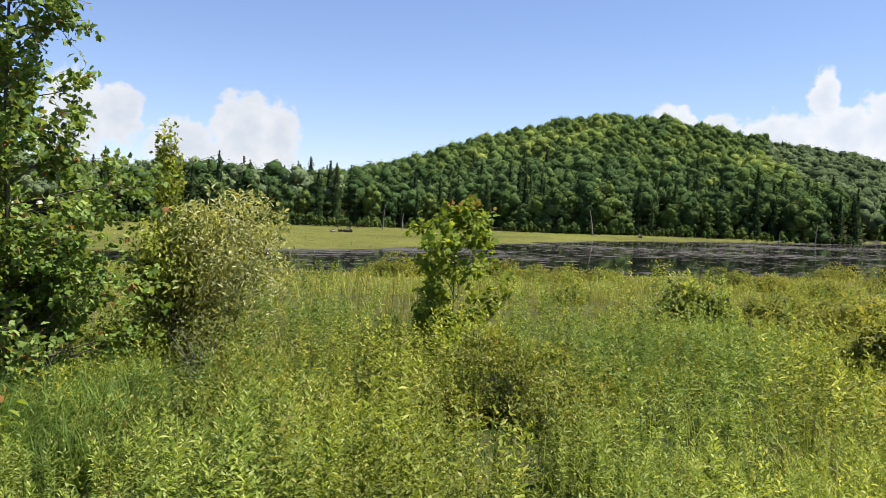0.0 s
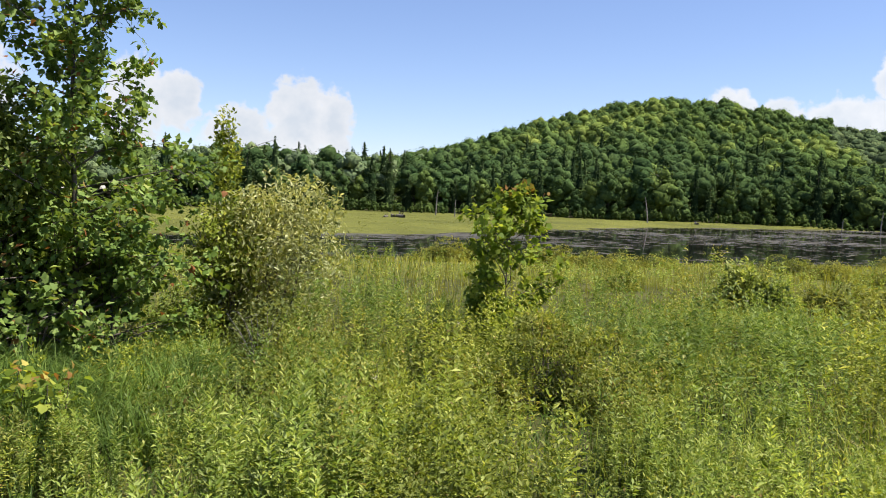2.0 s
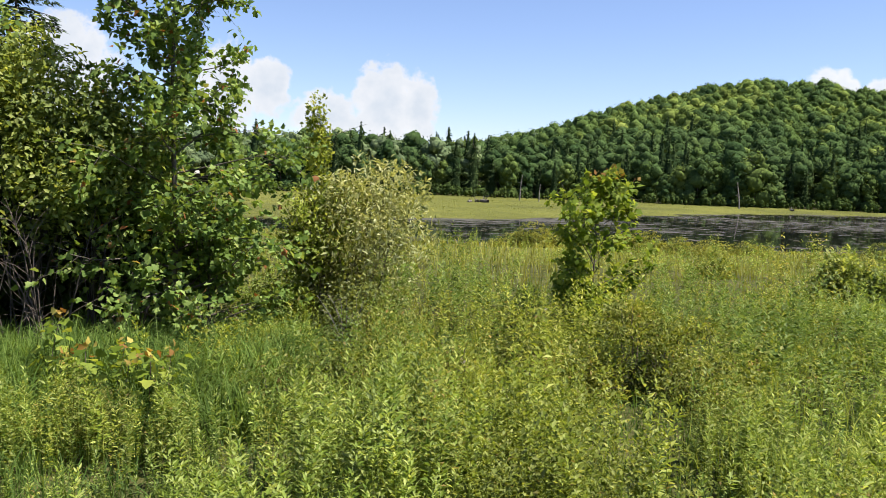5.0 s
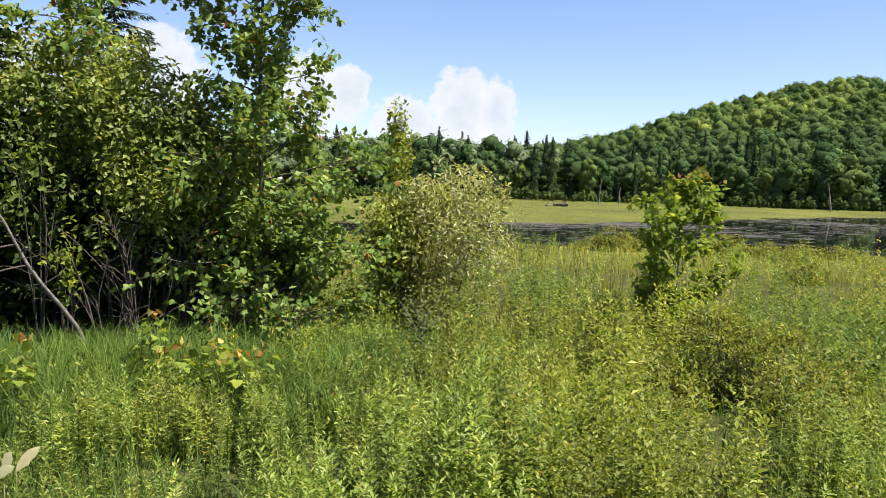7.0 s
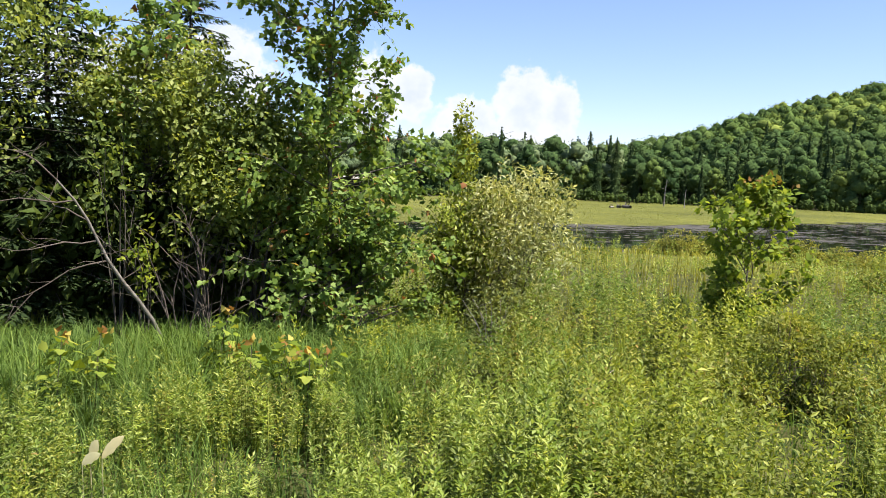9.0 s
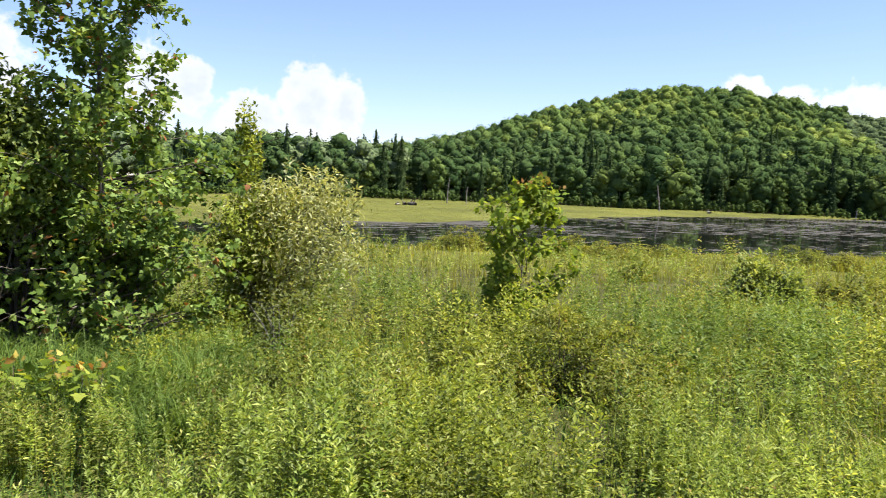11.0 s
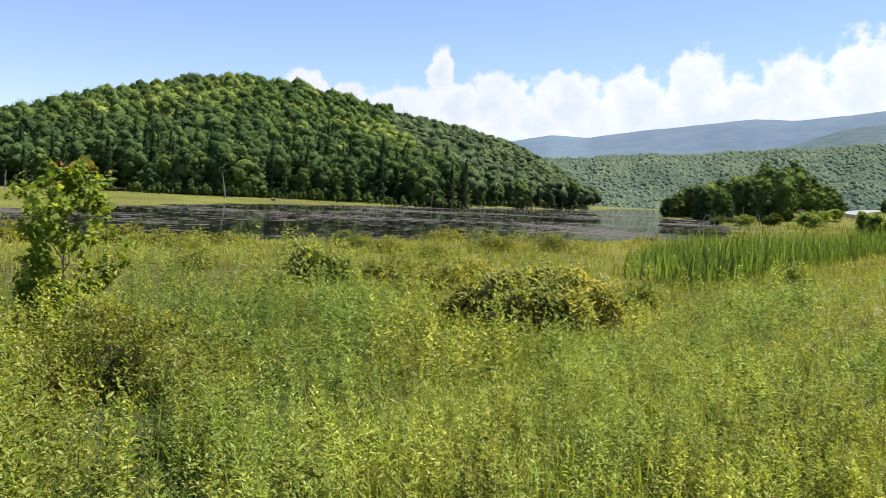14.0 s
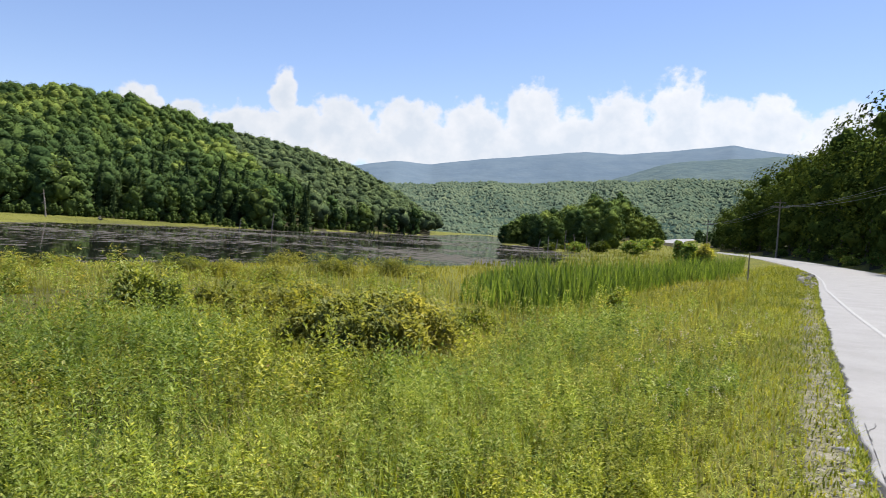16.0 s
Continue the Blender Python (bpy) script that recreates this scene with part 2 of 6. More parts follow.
M["sedge"] = leaf_mat("sedge", (0.160, 0.180, 0.034), (0.238, 0.256, 0.052), (0.32, 0.33, 0.09), 0.3, 0.08, 0.35)
M["cattail"] = leaf_mat("cattail", (0.078, 0.135, 0.026), (0.135, 0.215, 0.044), (0.24, 0.325, 0.085), 0.45, 0.5, 0.35)
# a little blue haze is put into the hill woods' base colours
M["wood_leaves"] = leaf_mat("wood_leaves", (0.070, 0.106, 0.036), (0.090, 0.134, 0.044), (0.112, 0.160, 0.055), 0.16, 0.05, 0.25, gloss=0.0, crowns=0.15, spread=0.6, fine=1.1, relief=0.5)
M["wood_light"] = leaf_mat("wood_light", (0.100, 0.142, 0.041), (0.128, 0.178, 0.052), (0.160, 0.212, 0.065), 0.18, 0.05, 0.25, gloss=0.0, crowns=0.13, spread=0.35, fine=1.1, relief=0.5)
M["wood_deep"] = leaf_mat("wood_deep", (0.046, 0.080, 0.034), (0.062, 0.101, 0.041), (0.082, 0.125, 0.050), 0.15, 0.05, 0.25, gloss=0.0, crowns=0.13, spread=0.35, fine=1.1, relief=0.5)
# greyer and bluer leaves: haze of distance put into the base colours
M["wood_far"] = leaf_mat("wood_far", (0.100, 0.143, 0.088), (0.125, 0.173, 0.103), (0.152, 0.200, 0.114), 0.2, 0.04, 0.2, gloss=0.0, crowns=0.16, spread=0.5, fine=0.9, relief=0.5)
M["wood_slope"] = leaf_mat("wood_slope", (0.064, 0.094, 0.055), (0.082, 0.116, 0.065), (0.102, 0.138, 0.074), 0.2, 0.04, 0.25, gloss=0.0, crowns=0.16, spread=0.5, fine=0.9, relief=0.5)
# darker copy of the wood's leaves; the roadside forest's shade is in its colour
M["forest_shade_leaves"] = leaf_mat("forest_shade_leaves", (0.032, 0.054, 0.016), (0.058, 0.088, 0.023), (0.115, 0.154, 0.036), 0.12, 0.05, 0.4, gloss=0.0, crowns=0.12, spread=0.9, fine=1.1, relief=0.4)
M["wood_needles"] = leaf_mat("wood_needles", (0.032, 0.054, 0.024), (0.050, 0.080, 0.034), (0.080, 0.114, 0.046), 0.15, 0.1, 0.3, gloss=0.0, fine=1.4, relief=0.3)
M["spruce"] = leaf_mat("spruce", (0.020, 0.036, 0.014), (0.036, 0.060, 0.020), (0.062, 0.092, 0.030), 0.15, 0.8, 0.3)
# darker copy of bark; puts the thicket's inner shade into the stems
M["shaded_bark"] = solid_mat("shaded_bark", [(0.2, (0.030, 0.024, 0.019)), (0.6, (0.07, 0.058, 0.046)), (0.9, (0.13, 0.115, 0.10))], 6, 0.9, 0.6, 30, (1, 1, 0.3))
M["blossom"] = leaf_mat("blossom", (0.46, 0.40, 0.43), (0.58, 0.53, 0.53), (0.7, 0.66, 0.62), 0.3, 1.0, 0.2)
M["bark"] = solid_mat("bark", [(0.2, (0.045, 0.035, 0.028)), (0.6, (0.12, 0.10, 0.08)), (0.9, (0.22, 0.20, 0.17))], 6, 0.9, 0.6, 30, (1, 1, 0.3))
M["birch_bark"] = solid_mat("birch_bark", [(0.2, (0.05, 0.04, 0.03)), (0.45, (0.13, 0.11, 0.09)), (0.9, (0.26, 0.24, 0.21))], 7, 0.7, 0.4, 30, (1, 1, 2.5))
M["dead_wood"] = solid_mat("dead_wood", [(0.2, (0.12, 0.10, 0.085)), (0.6, (0.22, 0.195, 0.17)), (0.9, (0.34, 0.31, 0.28))], 9, 0.85, 0.5, 40, (1, 1, 0.25))
M["twig"] = solid_mat("twig", [(0.2, (0.055, 0.042, 0.034)), (0.6, (0.11, 0.085, 0.068)), (0.9, (0.19, 0.16, 0.135))], 9, 0.9, 0.4, 40, (1, 1, 0.3))
M["asphalt"] = solid_mat("asphalt", [(0.25, (0.155, 0.150, 0.145)), (0.5, (0.19, 0.185, 0.18)), (0.8, (0.23, 0.225, 0.22))], 0.8, 0.62, 0.5, 160, (1, 1, 1), 0, 0.004)
M["asphalt_edge"] = solid_mat("asphalt_edge", [(0.25, (0.05, 0.05, 0.05)), (0.8, (0.13, 0.125, 0.12))], 6, 0.9, 0.6, 90, (1, 1, 1), 0, 0.01)
M["paint"] = solid_mat("paint", [(0.25, (0.19, 0.19, 0.185)), (0.45, (0.25, 0.25, 0.245)), (0.8, (0.30, 0.30, 0.29))], 3, 0.6, 0.2, 90)
M["gravel"] = solid_mat("gravel", [(0.2, (0.12, 0.11, 0.085)), (0.5, (0.20, 0.19, 0.16)), (0.85, (0.32, 0.30, 0.27))], 9, 0.9, 0.6, 40, (1, 1, 1), 0, 0.015)
M["shoulder_soil"] = solid_mat("shoulder_soil", [(0.3, (0.085, 0.085, 0.038)), (0.5, (0.15, 0.14, 0.085)), (0.72, (0.27, 0.25, 0.21))], 5, 0.95, 0.6, 40, (1, 1, 1), 0, 0.015)
M["post"] = solid_mat("post", [(0.2, (0.17, 0.15, 0.125)), (0.8, (0.34, 0.30, 0.26))], 8, 0.85, 0.4, 40, (1, 1, 0.2))
M["wire"] = solid_mat("wire", [(0.2, (0.10, 0.10, 0.10)), (0.8, (0.2, 0.2, 0.2))], 4, 0.5, 0)
M["glass_insulator"] = solid_mat("glass_insulator", [(0.2, (0.3, 0.3, 0.3)), (0.8, (0.5, 0.5, 0.5))], 4, 0.3, 0)


def ground_mat():
    """Marsh turf, browner where it is wet or trodden."""
    m, t = nodes_of("turf")
    a = noise_node(t, 0.06, 4)
    b = noise_node(t, 1.3, 5, 0.7)
    c1 = ramp_node(t, a, [(0.3, (0.092, 0.100, 0.030)), (0.5, (0.125, 0.134, 0.036)), (0.7, (0.150, 0.156, 0.042))])
    c2 = ramp_node(t, b, [(0.3, (0.65, 0.62, 0.55)), (0.75, (1.2, 1.16, 1.0))])
    p = t.nodes.new("ShaderNodeBsdfPrincipled")
    t.links.new(mixc(t, 1.0, c1, c2, "MULTIPLY"), p.inputs["Base Color"])
    p.inputs["Roughness"].default_value = 0.95
    p.inputs["Specular IOR Level"].default_value = 0.06
    bn = t.nodes.new("ShaderNodeBump")
    bn.inputs["Strength"].default_value, bn.inputs["Distance"].default_value = 0.9, 0.15
    t.links.new(noise_node(t, 4.0, 6, 0.7), bn.inputs["Height"])
    t.links.new(bn.outputs[0], p.inputs["Normal"])
    return finish(m, t, p.outputs[0])


def water_mat():
    """Dark still bog water with drifts of floating pads and scum in long streaks."""
    m, t = nodes_of("bog_water")
    p = t.nodes.new("ShaderNodeBsdfPrincipled")
    p.inputs["Base Color"].default_value = (0.012, 0.013, 0.010, 1)
    p.inputs["Roughness"].default_value = 0.04
    p.inputs["IOR"].default_value = 1.33
    bn = t.nodes.new("ShaderNodeBump")
    bn.inputs["Strength"].default_value, bn.inputs["Distance"].default_value = 0.04, 0.02
    t.links.new(noise_node(t, 1.2, 4), bn.inputs["Height"])
    t.links.new(bn.outputs[0], p.inputs["Normal"])
    q = t.nodes.new("ShaderNodeBsdfPrincipled")
    q.inputs["Roughness"].default_value = 0.9
    q.inputs["Specular IOR Level"].default_value = 0.1
    t.links.new(ramp_node(t, noise_node(t, 0.9, 5, 0.7), [(0.3, (0.038, 0.034, 0.029)), (0.55, (0.072, 0.066, 0.055)), (0.8, (0.12, 0.115, 0.085))]), q.inputs["Base Color"])
    big = noise_node(t, 0.035, 3, 0.5)
    fine = noise_node(t, 0.35, 6, 0.75, "Object", (1.0, 1.6, 1))
    s = t.nodes.new("ShaderNodeMath")
    s.operation = "MULTIPLY_ADD"
    t.links.new(big, s.inputs[0])
    s.inputs[1].default_value = 0.8
    t.links.new(fine, s.inputs[2])
    f = ramp_node(t, s.outputs[0], [(0.90, (0, 0, 0)), (1.0, (1, 1, 1))])
    mx = t.nodes.new("ShaderNodeMixShader")
    t.links.new(f, mx.inputs[0])
    t.links.new(p.outputs[0], mx.inputs[1])
    t.links.new(q.outputs[0], mx.inputs[2])
    return finish(m, t, mx.outputs[0])


def ridge_mat(name, dark, light, scale):
    """Far wooded slopes; the haze of summer air is put into their base colours."""
    m, t = nodes_of(name)
    a = noise_node(t, scale, 6, 0.7)
    b = noise_node(t, scale * 0.12, 3)
    v = t.nodes.new("ShaderNodeMath")
    v.operation = "MULTIPLY_ADD"
    t.links.new(a, v.inputs[0])
    v.inputs[1].default_value = 0.6
    s = t.nodes.new("ShaderNodeMath")
    s.operation = "MULTIPLY"
    t.links.new(b, s.inputs[0])
    s.inputs[1].default_value = 0.4
    t.links.new(s.outputs[0], v.inputs[2])
    p = t.nodes.new("ShaderNodeBsdfPrincipled")
    t.links.new(ramp_node(t, v.outputs[0], [(0.42, dark), (0.58, light)]), p.inputs["Base Color"])
    p.inputs["Roughness"].default_value = 1.0
    p.inputs["Specular IOR Level"].default_value = 0.0
    bn = t.nodes.new("ShaderNodeBump")
    bn.inputs["Strength"].default_value, bn.inputs["Distance"].default_value = 0.8, 6.0
    t.links.new(noise_node(t, scale * 1.3, 3, 0.6), bn.inputs["Height"])
    t.links.new(bn.outputs[0], p.inputs["Normal"])
    return finish(m, t, p.outputs[0])


M["turf"], M["water"] = ground_mat(), water_mat()
# bluer and paler with distance: haze put into the base colours
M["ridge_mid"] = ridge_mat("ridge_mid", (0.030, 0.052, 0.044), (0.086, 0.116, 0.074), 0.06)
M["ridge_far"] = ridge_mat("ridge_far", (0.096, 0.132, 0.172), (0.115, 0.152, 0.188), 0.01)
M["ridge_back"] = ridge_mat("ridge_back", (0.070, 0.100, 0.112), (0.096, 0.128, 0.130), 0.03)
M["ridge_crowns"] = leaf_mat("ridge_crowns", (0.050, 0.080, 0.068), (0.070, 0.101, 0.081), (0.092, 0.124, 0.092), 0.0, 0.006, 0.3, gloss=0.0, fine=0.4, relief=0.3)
M["pad"] = leaf_mat("pad", (0.05, 0.047, 0.038), (0.085, 0.080, 0.062), (0.14, 0.135, 0.09), 0.1, 0.05, 0.3, rough=0.7, gloss=0.1)
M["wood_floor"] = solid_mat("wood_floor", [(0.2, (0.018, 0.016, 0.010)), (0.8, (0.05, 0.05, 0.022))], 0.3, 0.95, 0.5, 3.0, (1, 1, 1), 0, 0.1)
M["dry_leaf"] = leaf_mat("dry_leaf", (0.26, 0.24, 0.13), (0.36, 0.34, 0.21), (0.42, 0.40, 0.28), 0.3, 4.0, 0.2)
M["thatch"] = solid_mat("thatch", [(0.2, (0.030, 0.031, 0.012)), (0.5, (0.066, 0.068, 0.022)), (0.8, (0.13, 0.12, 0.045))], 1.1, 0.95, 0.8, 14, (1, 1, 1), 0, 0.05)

# ---- the lie of the land ----
rng = np.random.default_rng(7)


def smooth(x):
    x = np.clip(x, 0, 1)
    return x * x * (3 - 2 * x)


def resample(points, step):
    p = np.array(points, float)
    s = np.concatenate([[0], np.cumsum(np.hypot(*np.diff(p, axis=0).T))])
    u = np.arange(0, s[-1], step)
    q = np.stack([np.interp(u, s, p[:, 0]), np.interp(u, s, p[:, 1])], 1)
    k = max(3, int(30 / step)) | 1
    pad = np.concatenate([q[:1] - (q[1] - q[0]) * np.arange(k // 2, 0, -1)[:, None], q, q[-1:] + (q[-1] - q[-2]) * np.arange(1, k // 2 + 1)[:, None]])
    return np.stack([np.convolve(pad[:, i], np.ones(k) / k, "valid") for i in (0, 1)], 1)


# left edge of the pavement, running away from the camera
EDGE = resample([(-86, 49.2), (0, -1.1), (30, -18.85), (56.6, -35.1), (94.7, -54.6), (133, -70), (200, -91), (262, -107), (300, -119), (350, -141), (420, -180), (520, -250)], 2.0)
EDGE_T = np.gradient(EDGE, axis=0)
EDGE_T /= np.hypot(*EDGE_T.T)[:, None]
EDGE_S = np.concatenate([[0], np.cumsum(np.hypot(*np.diff(EDGE, axis=0).T))])
EDGE_S -= EDGE_S[np.argmin(np.hypot(EDGE[:, 0], EDGE[:, 1] + 1.1))]
ROAD_W = 8.4
LAKE = np.array([(28, 32), (32, 24.5), (40, 19.5), (42, 15), (47, 10), (54, 4), (66, -9), (86, -23), (124, -37), (150, -44), (181, -51), (201, -50), (237, -46),
                 (290, -64), (420, -130), (700, -180), (720, -60), (369, -32), (276, 3), (204, 24), (176, 37), (138, 48), (90, 45), (64, 43), (50, 46), (36, 52)], float)


def along_road(x, y):
    """Distance to the pavement's left edge (positive on the lake's side) and the way along it."""
    p = np.stack([np.ravel(x), np.ravel(y)], 1)
    near = np.empty(len(p), int)
    for i in range(0, len(p), 20000):
        c = p[i:i + 20000]
        near[i:i + 20000] = np.argmin((c[:, None, 0] - EDGE[None, :, 0]) ** 2 + (c[:, None, 1] - EDGE[None, :, 1]) ** 2, axis=1)
    v, t = p - EDGE[near], EDGE_T[near]
    return (t[:, 0] * v[:, 1] - t[:, 1] * v[:, 0]).reshape(np.shape(x)), (EDGE_S[near] + (t * v).sum(1)).reshape(np.shape(x))


def to_lake(x, y):
    """Distance to the shoreline, positive on land."""
    px, py = np.ravel(x), np.ravel(y)
    best, inside = np.full(len(px), 1e9), np.zeros(len(px), bool)
    for (ax, ay), (bx, by) in zip(LAKE, np.roll(LAKE, -1, 0)):
        dx, dy = bx - ax, by - ay
        u = np.clip(((px - ax) * dx + (py - ay) * dy) / (dx * dx + dy * dy), 0, 1)
        best = np.minimum(best, np.hypot(px - ax - u * dx, py - ay - u * dy))
        cross = (ay > py) != (by > py)
        inside ^= cross & (px < (bx - ax) * (py - ay) / (by - ay + 1e-12) + ax)
    wob = 1.6 * np.sin(px * 0.31 + 1.3 * np.sin(py * 0.17)) + 1.1 * np.sin(py * 0.53 + px * 0.11)
    return (np.where(inside, -best, best) + wob * np.clip(np.hypot(px, py) / 90, 0.5, 2)).reshape(np.shape(x))


def road_z(s):
    return np.interp(s, [-200, 60, 110, 170, 268, 330, 420, 600], [1.4, 1.4, 1.55, 1.9, 2.0, 4.0, 6.2, 9])


def wood_front(az):
    return np.interp(az, [-180, 0, 37, 50, 60, 71, 85, 87.0, 88.2, 92, 95.3, 96.5, 100, 180], [150, 150, 165, 190, 192, 190, 205, 215, 275, 310, 350, 430, 900, 900])


def crest_range(az):
    return np.interp(az, [-180, 30, 50, 60, 72, 80, 84, 95, 98], [260, 260, 290, 360, 420, 430, 500, 500, 520])


def skyline(az):
    """Elevation of the wood's skyline, in degrees, by heading."""
    return np.interp(az, [0, 37, 42, 46, 52, 55.5, 59, 62.4, 64.5, 67.7, 71.5, 74.1, 76.3, 78.5, 79.5, 81, 83, 86, 88.4, 90.4, 92.4, 94.4, 95.5, 97],
                     [3.4, 3.5, 3.65, 3.4, 3.45, 4.0, 5.05, 5.95, 6.5, 7.2, 7.65, 7.45, 7.2, 6.8, 6.35, 6.25, 5.95, 5.5, 5.0, 4.4, 3.5, 2.35, 1.1, 0])


TREE_H = 12.5


def height(x, y):
    x, y = np.asarray(x, float), np.asarray(y, float)
    r, az = np.hypot(x, y), np.degrees(np.arctan2(x, y))
    d, s = along_road(x, y)
    lk = to_lake(x, y)
    zr = road_z(s)
    bumps = 0.06 * np.sin(x * 0.9 + np.sin(y * 0.7)) * np.sin(y * 1.1 + 0.6 * np.sin(x * 0.5)) + 0.05 * np.sin(x * 0.23 + y * 0.31)
    marsh = np.minimum(0.42 + bumps, 0.03 + np.maximum(lk, 0) * 0.055)
    marsh = np.where(lk < 0, -0.8 * smooth(-lk / 10) - 0.02, marsh)
    z = marsh + np.maximum(0, (zr - 0.05 - marsh)) * (1 - smooth((d - 0.9) / 6.2))
    # wooded hill
    f, c = wood_front(az), crest_range(az)
    top = np.maximum(0, c * np.tan(np.radians(skyline(az))) + 3.0 - TREE_H - 3.6)
    hill = top * smooth((r - f) / np.maximum(c - f, 1)) * (1 - smooth((az - 96) / 4))
    z = np.where((r > f) & (d > 30), np.maximum(z, 0.5) + hill, z)
    # wooded knoll on the near shore of the lake
    kn = np.exp(-(((x - 228) / 30) ** 2 + ((y + 76) / 17) ** 2))
    z = np.where(lk > 0, z + 6.0 * kn * smooth(lk / 12), z)
    # bank beyond the road
    right = zr - 0.06 - 0.25 * smooth((-d - ROAD_W) / 1.5) + np.clip((-d - ROAD_W - 4) * 0.3, 0, 16) * np.interp(s, [210, 290], [1, 0.12])
    return np.where(d < 0.0, np.where(d > -ROAD_W - 0.1, zr - 0.06, right), z)


def mesh_np(name, verts, faces, smooth_shade=False):
    """A mesh from arrays: verts (n, 3) and one array of faces (m, 3 or 4), or a list of such arrays."""
    me = bpy.data.meshes.new(name)
    faces = faces if isinstance(faces, list) else [faces]
    v = np.ascontiguousarray(verts, dtype=np.float32).reshape(-1, 3)
    sizes = np.concatenate([np.full(len(f), f.shape[1]) for f in faces])
    loops = np.concatenate([np.ravel(f) for f in faces]).astype(np.int32)
    starts = np.concatenate([[0], np.cumsum(sizes)[:-1]]).astype(np.int32)
    me.vertices.add(len(v))
    me.vertices.foreach_set("co", v.ravel())
    me.loops.add(len(loops))
    me.loops.foreach_set("vertex_index", loops)
    me.polygons.add(len(starts))
    me.polygons.foreach_set("loop_start", starts)
    if smooth_shade:
        me.polygons.foreach_set("use_smooth", np.ones(len(starts), bool))
    me.update(calc_edges=True)
    return me


def obj(name, me, mat, parent=None, label=""):
    o = new(name, me)
    if mat is not None:
        me.materials.append(M[mat])
    if parent is not None:
        o.parent = parent
    if label:
        tagged(o, label)
    return o


def grid_faces(n, m, closed=False):
    """Quads of an n x m lattice, optionally closed along the second way."""
    i, j = np.meshgrid(np.arange(n - 1), np.arange(m if closed else m - 1), indexing="ij")
    k = (j + 1) % m
    return np.stack([i * m + j, (i + 1) * m + j, (i + 1) * m + k, i * m + k], -1).reshape(-1, 4)


# ground: one sheet out to the mountains
ga = np.radians(np.concatenate([np.arange(-15, 135, 0.9), np.arange(135, 345, 2.0)]))
gr = np.concatenate([[0.15], np.geomspace(0.6, 260, 130), np.geomspace(268, 1700, 50)])
RR, AA = np.meshgrid(gr, ga, indexing="ij")
GX, GY = RR * np.sin(AA), RR * np.cos(AA)
GZ = height(GX, GY)
ground = obj("ground", mesh_np("ground", np.concatenate([np.stack([GX, GY, GZ], -1).reshape(-1, 3), [(0, 0, float(height(0.0, 0.0)))]]), [grid_faces(len(gr), len(ga), True), np.stack([np.arange(len(ga)), (np.arange(len(ga)) + 1) % len(ga), np.full(len(ga), GX.size)], 1)], True), "turf")
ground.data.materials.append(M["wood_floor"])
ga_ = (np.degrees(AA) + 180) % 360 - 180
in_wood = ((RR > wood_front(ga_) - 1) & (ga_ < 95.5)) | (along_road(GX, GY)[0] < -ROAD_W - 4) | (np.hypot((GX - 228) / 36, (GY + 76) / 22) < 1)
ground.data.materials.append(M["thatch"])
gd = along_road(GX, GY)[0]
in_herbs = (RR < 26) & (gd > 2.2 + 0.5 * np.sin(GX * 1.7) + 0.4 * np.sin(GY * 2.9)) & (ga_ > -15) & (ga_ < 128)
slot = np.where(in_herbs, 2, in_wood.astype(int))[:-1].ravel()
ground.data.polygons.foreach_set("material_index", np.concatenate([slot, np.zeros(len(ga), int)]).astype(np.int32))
tagged(ground, "rough green marsh turf rising to wooded slopes", "ground", kind="structure")

wx = np.linspace(20, 760, 75)
wy = np.linspace(-230, 90, 33)
WX, WY = np.meshgrid(wx, wy, indexing="ij")
water = obj("water", mesh_np("water", np.stack([WX, WY, 0 * WX], -1), grid_faces(75, 33)), "water")
tagged(water, "dark still bog lake with streaks of floating weed", "lake", kind="structure")

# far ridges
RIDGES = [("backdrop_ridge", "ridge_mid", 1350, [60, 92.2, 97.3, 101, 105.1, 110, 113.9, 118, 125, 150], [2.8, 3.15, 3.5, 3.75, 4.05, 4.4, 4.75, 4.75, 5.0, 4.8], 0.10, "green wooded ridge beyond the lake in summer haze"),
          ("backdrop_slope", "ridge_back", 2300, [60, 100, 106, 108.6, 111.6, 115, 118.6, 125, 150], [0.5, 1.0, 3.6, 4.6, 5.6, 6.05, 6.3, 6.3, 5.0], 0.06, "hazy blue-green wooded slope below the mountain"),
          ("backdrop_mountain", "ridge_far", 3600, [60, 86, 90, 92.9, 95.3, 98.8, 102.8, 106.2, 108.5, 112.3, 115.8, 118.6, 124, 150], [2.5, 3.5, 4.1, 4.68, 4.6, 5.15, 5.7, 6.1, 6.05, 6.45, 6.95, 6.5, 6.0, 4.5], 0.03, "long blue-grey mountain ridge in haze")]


def ridge_top(a, azs, els, rough):
    el = np.interp(a, azs, els)
    for k, amp in ((0.9, 1.0), (2.3, 0.6), (5.1, 0.4), (11.7, 0.25)):
        el = el + rough * amp * 0.5 * np.sin(a * k + k * k)
    return el


def ridge_z(a, u, dist, azs, els, rough):
    """Height of a ridge's near slope at heading a; u runs from its foot to its crest. Spurs and hollows break the slope."""
    top = dist * np.tan(np.radians(ridge_top(a, azs, els, rough)))
    spur = np.sin(a * 1.1 + 2.0 * u) * np.sin(a * 0.47 + 1.0) * (0.12 if dist < 2000 else 0.015) * np.sin(u * math.pi)
    return top * np.sin(np.clip(u, 0, 1) * math.pi / 2) ** 1.2 * (0.62 + 0.38 * u) * (1 + spur) - 3


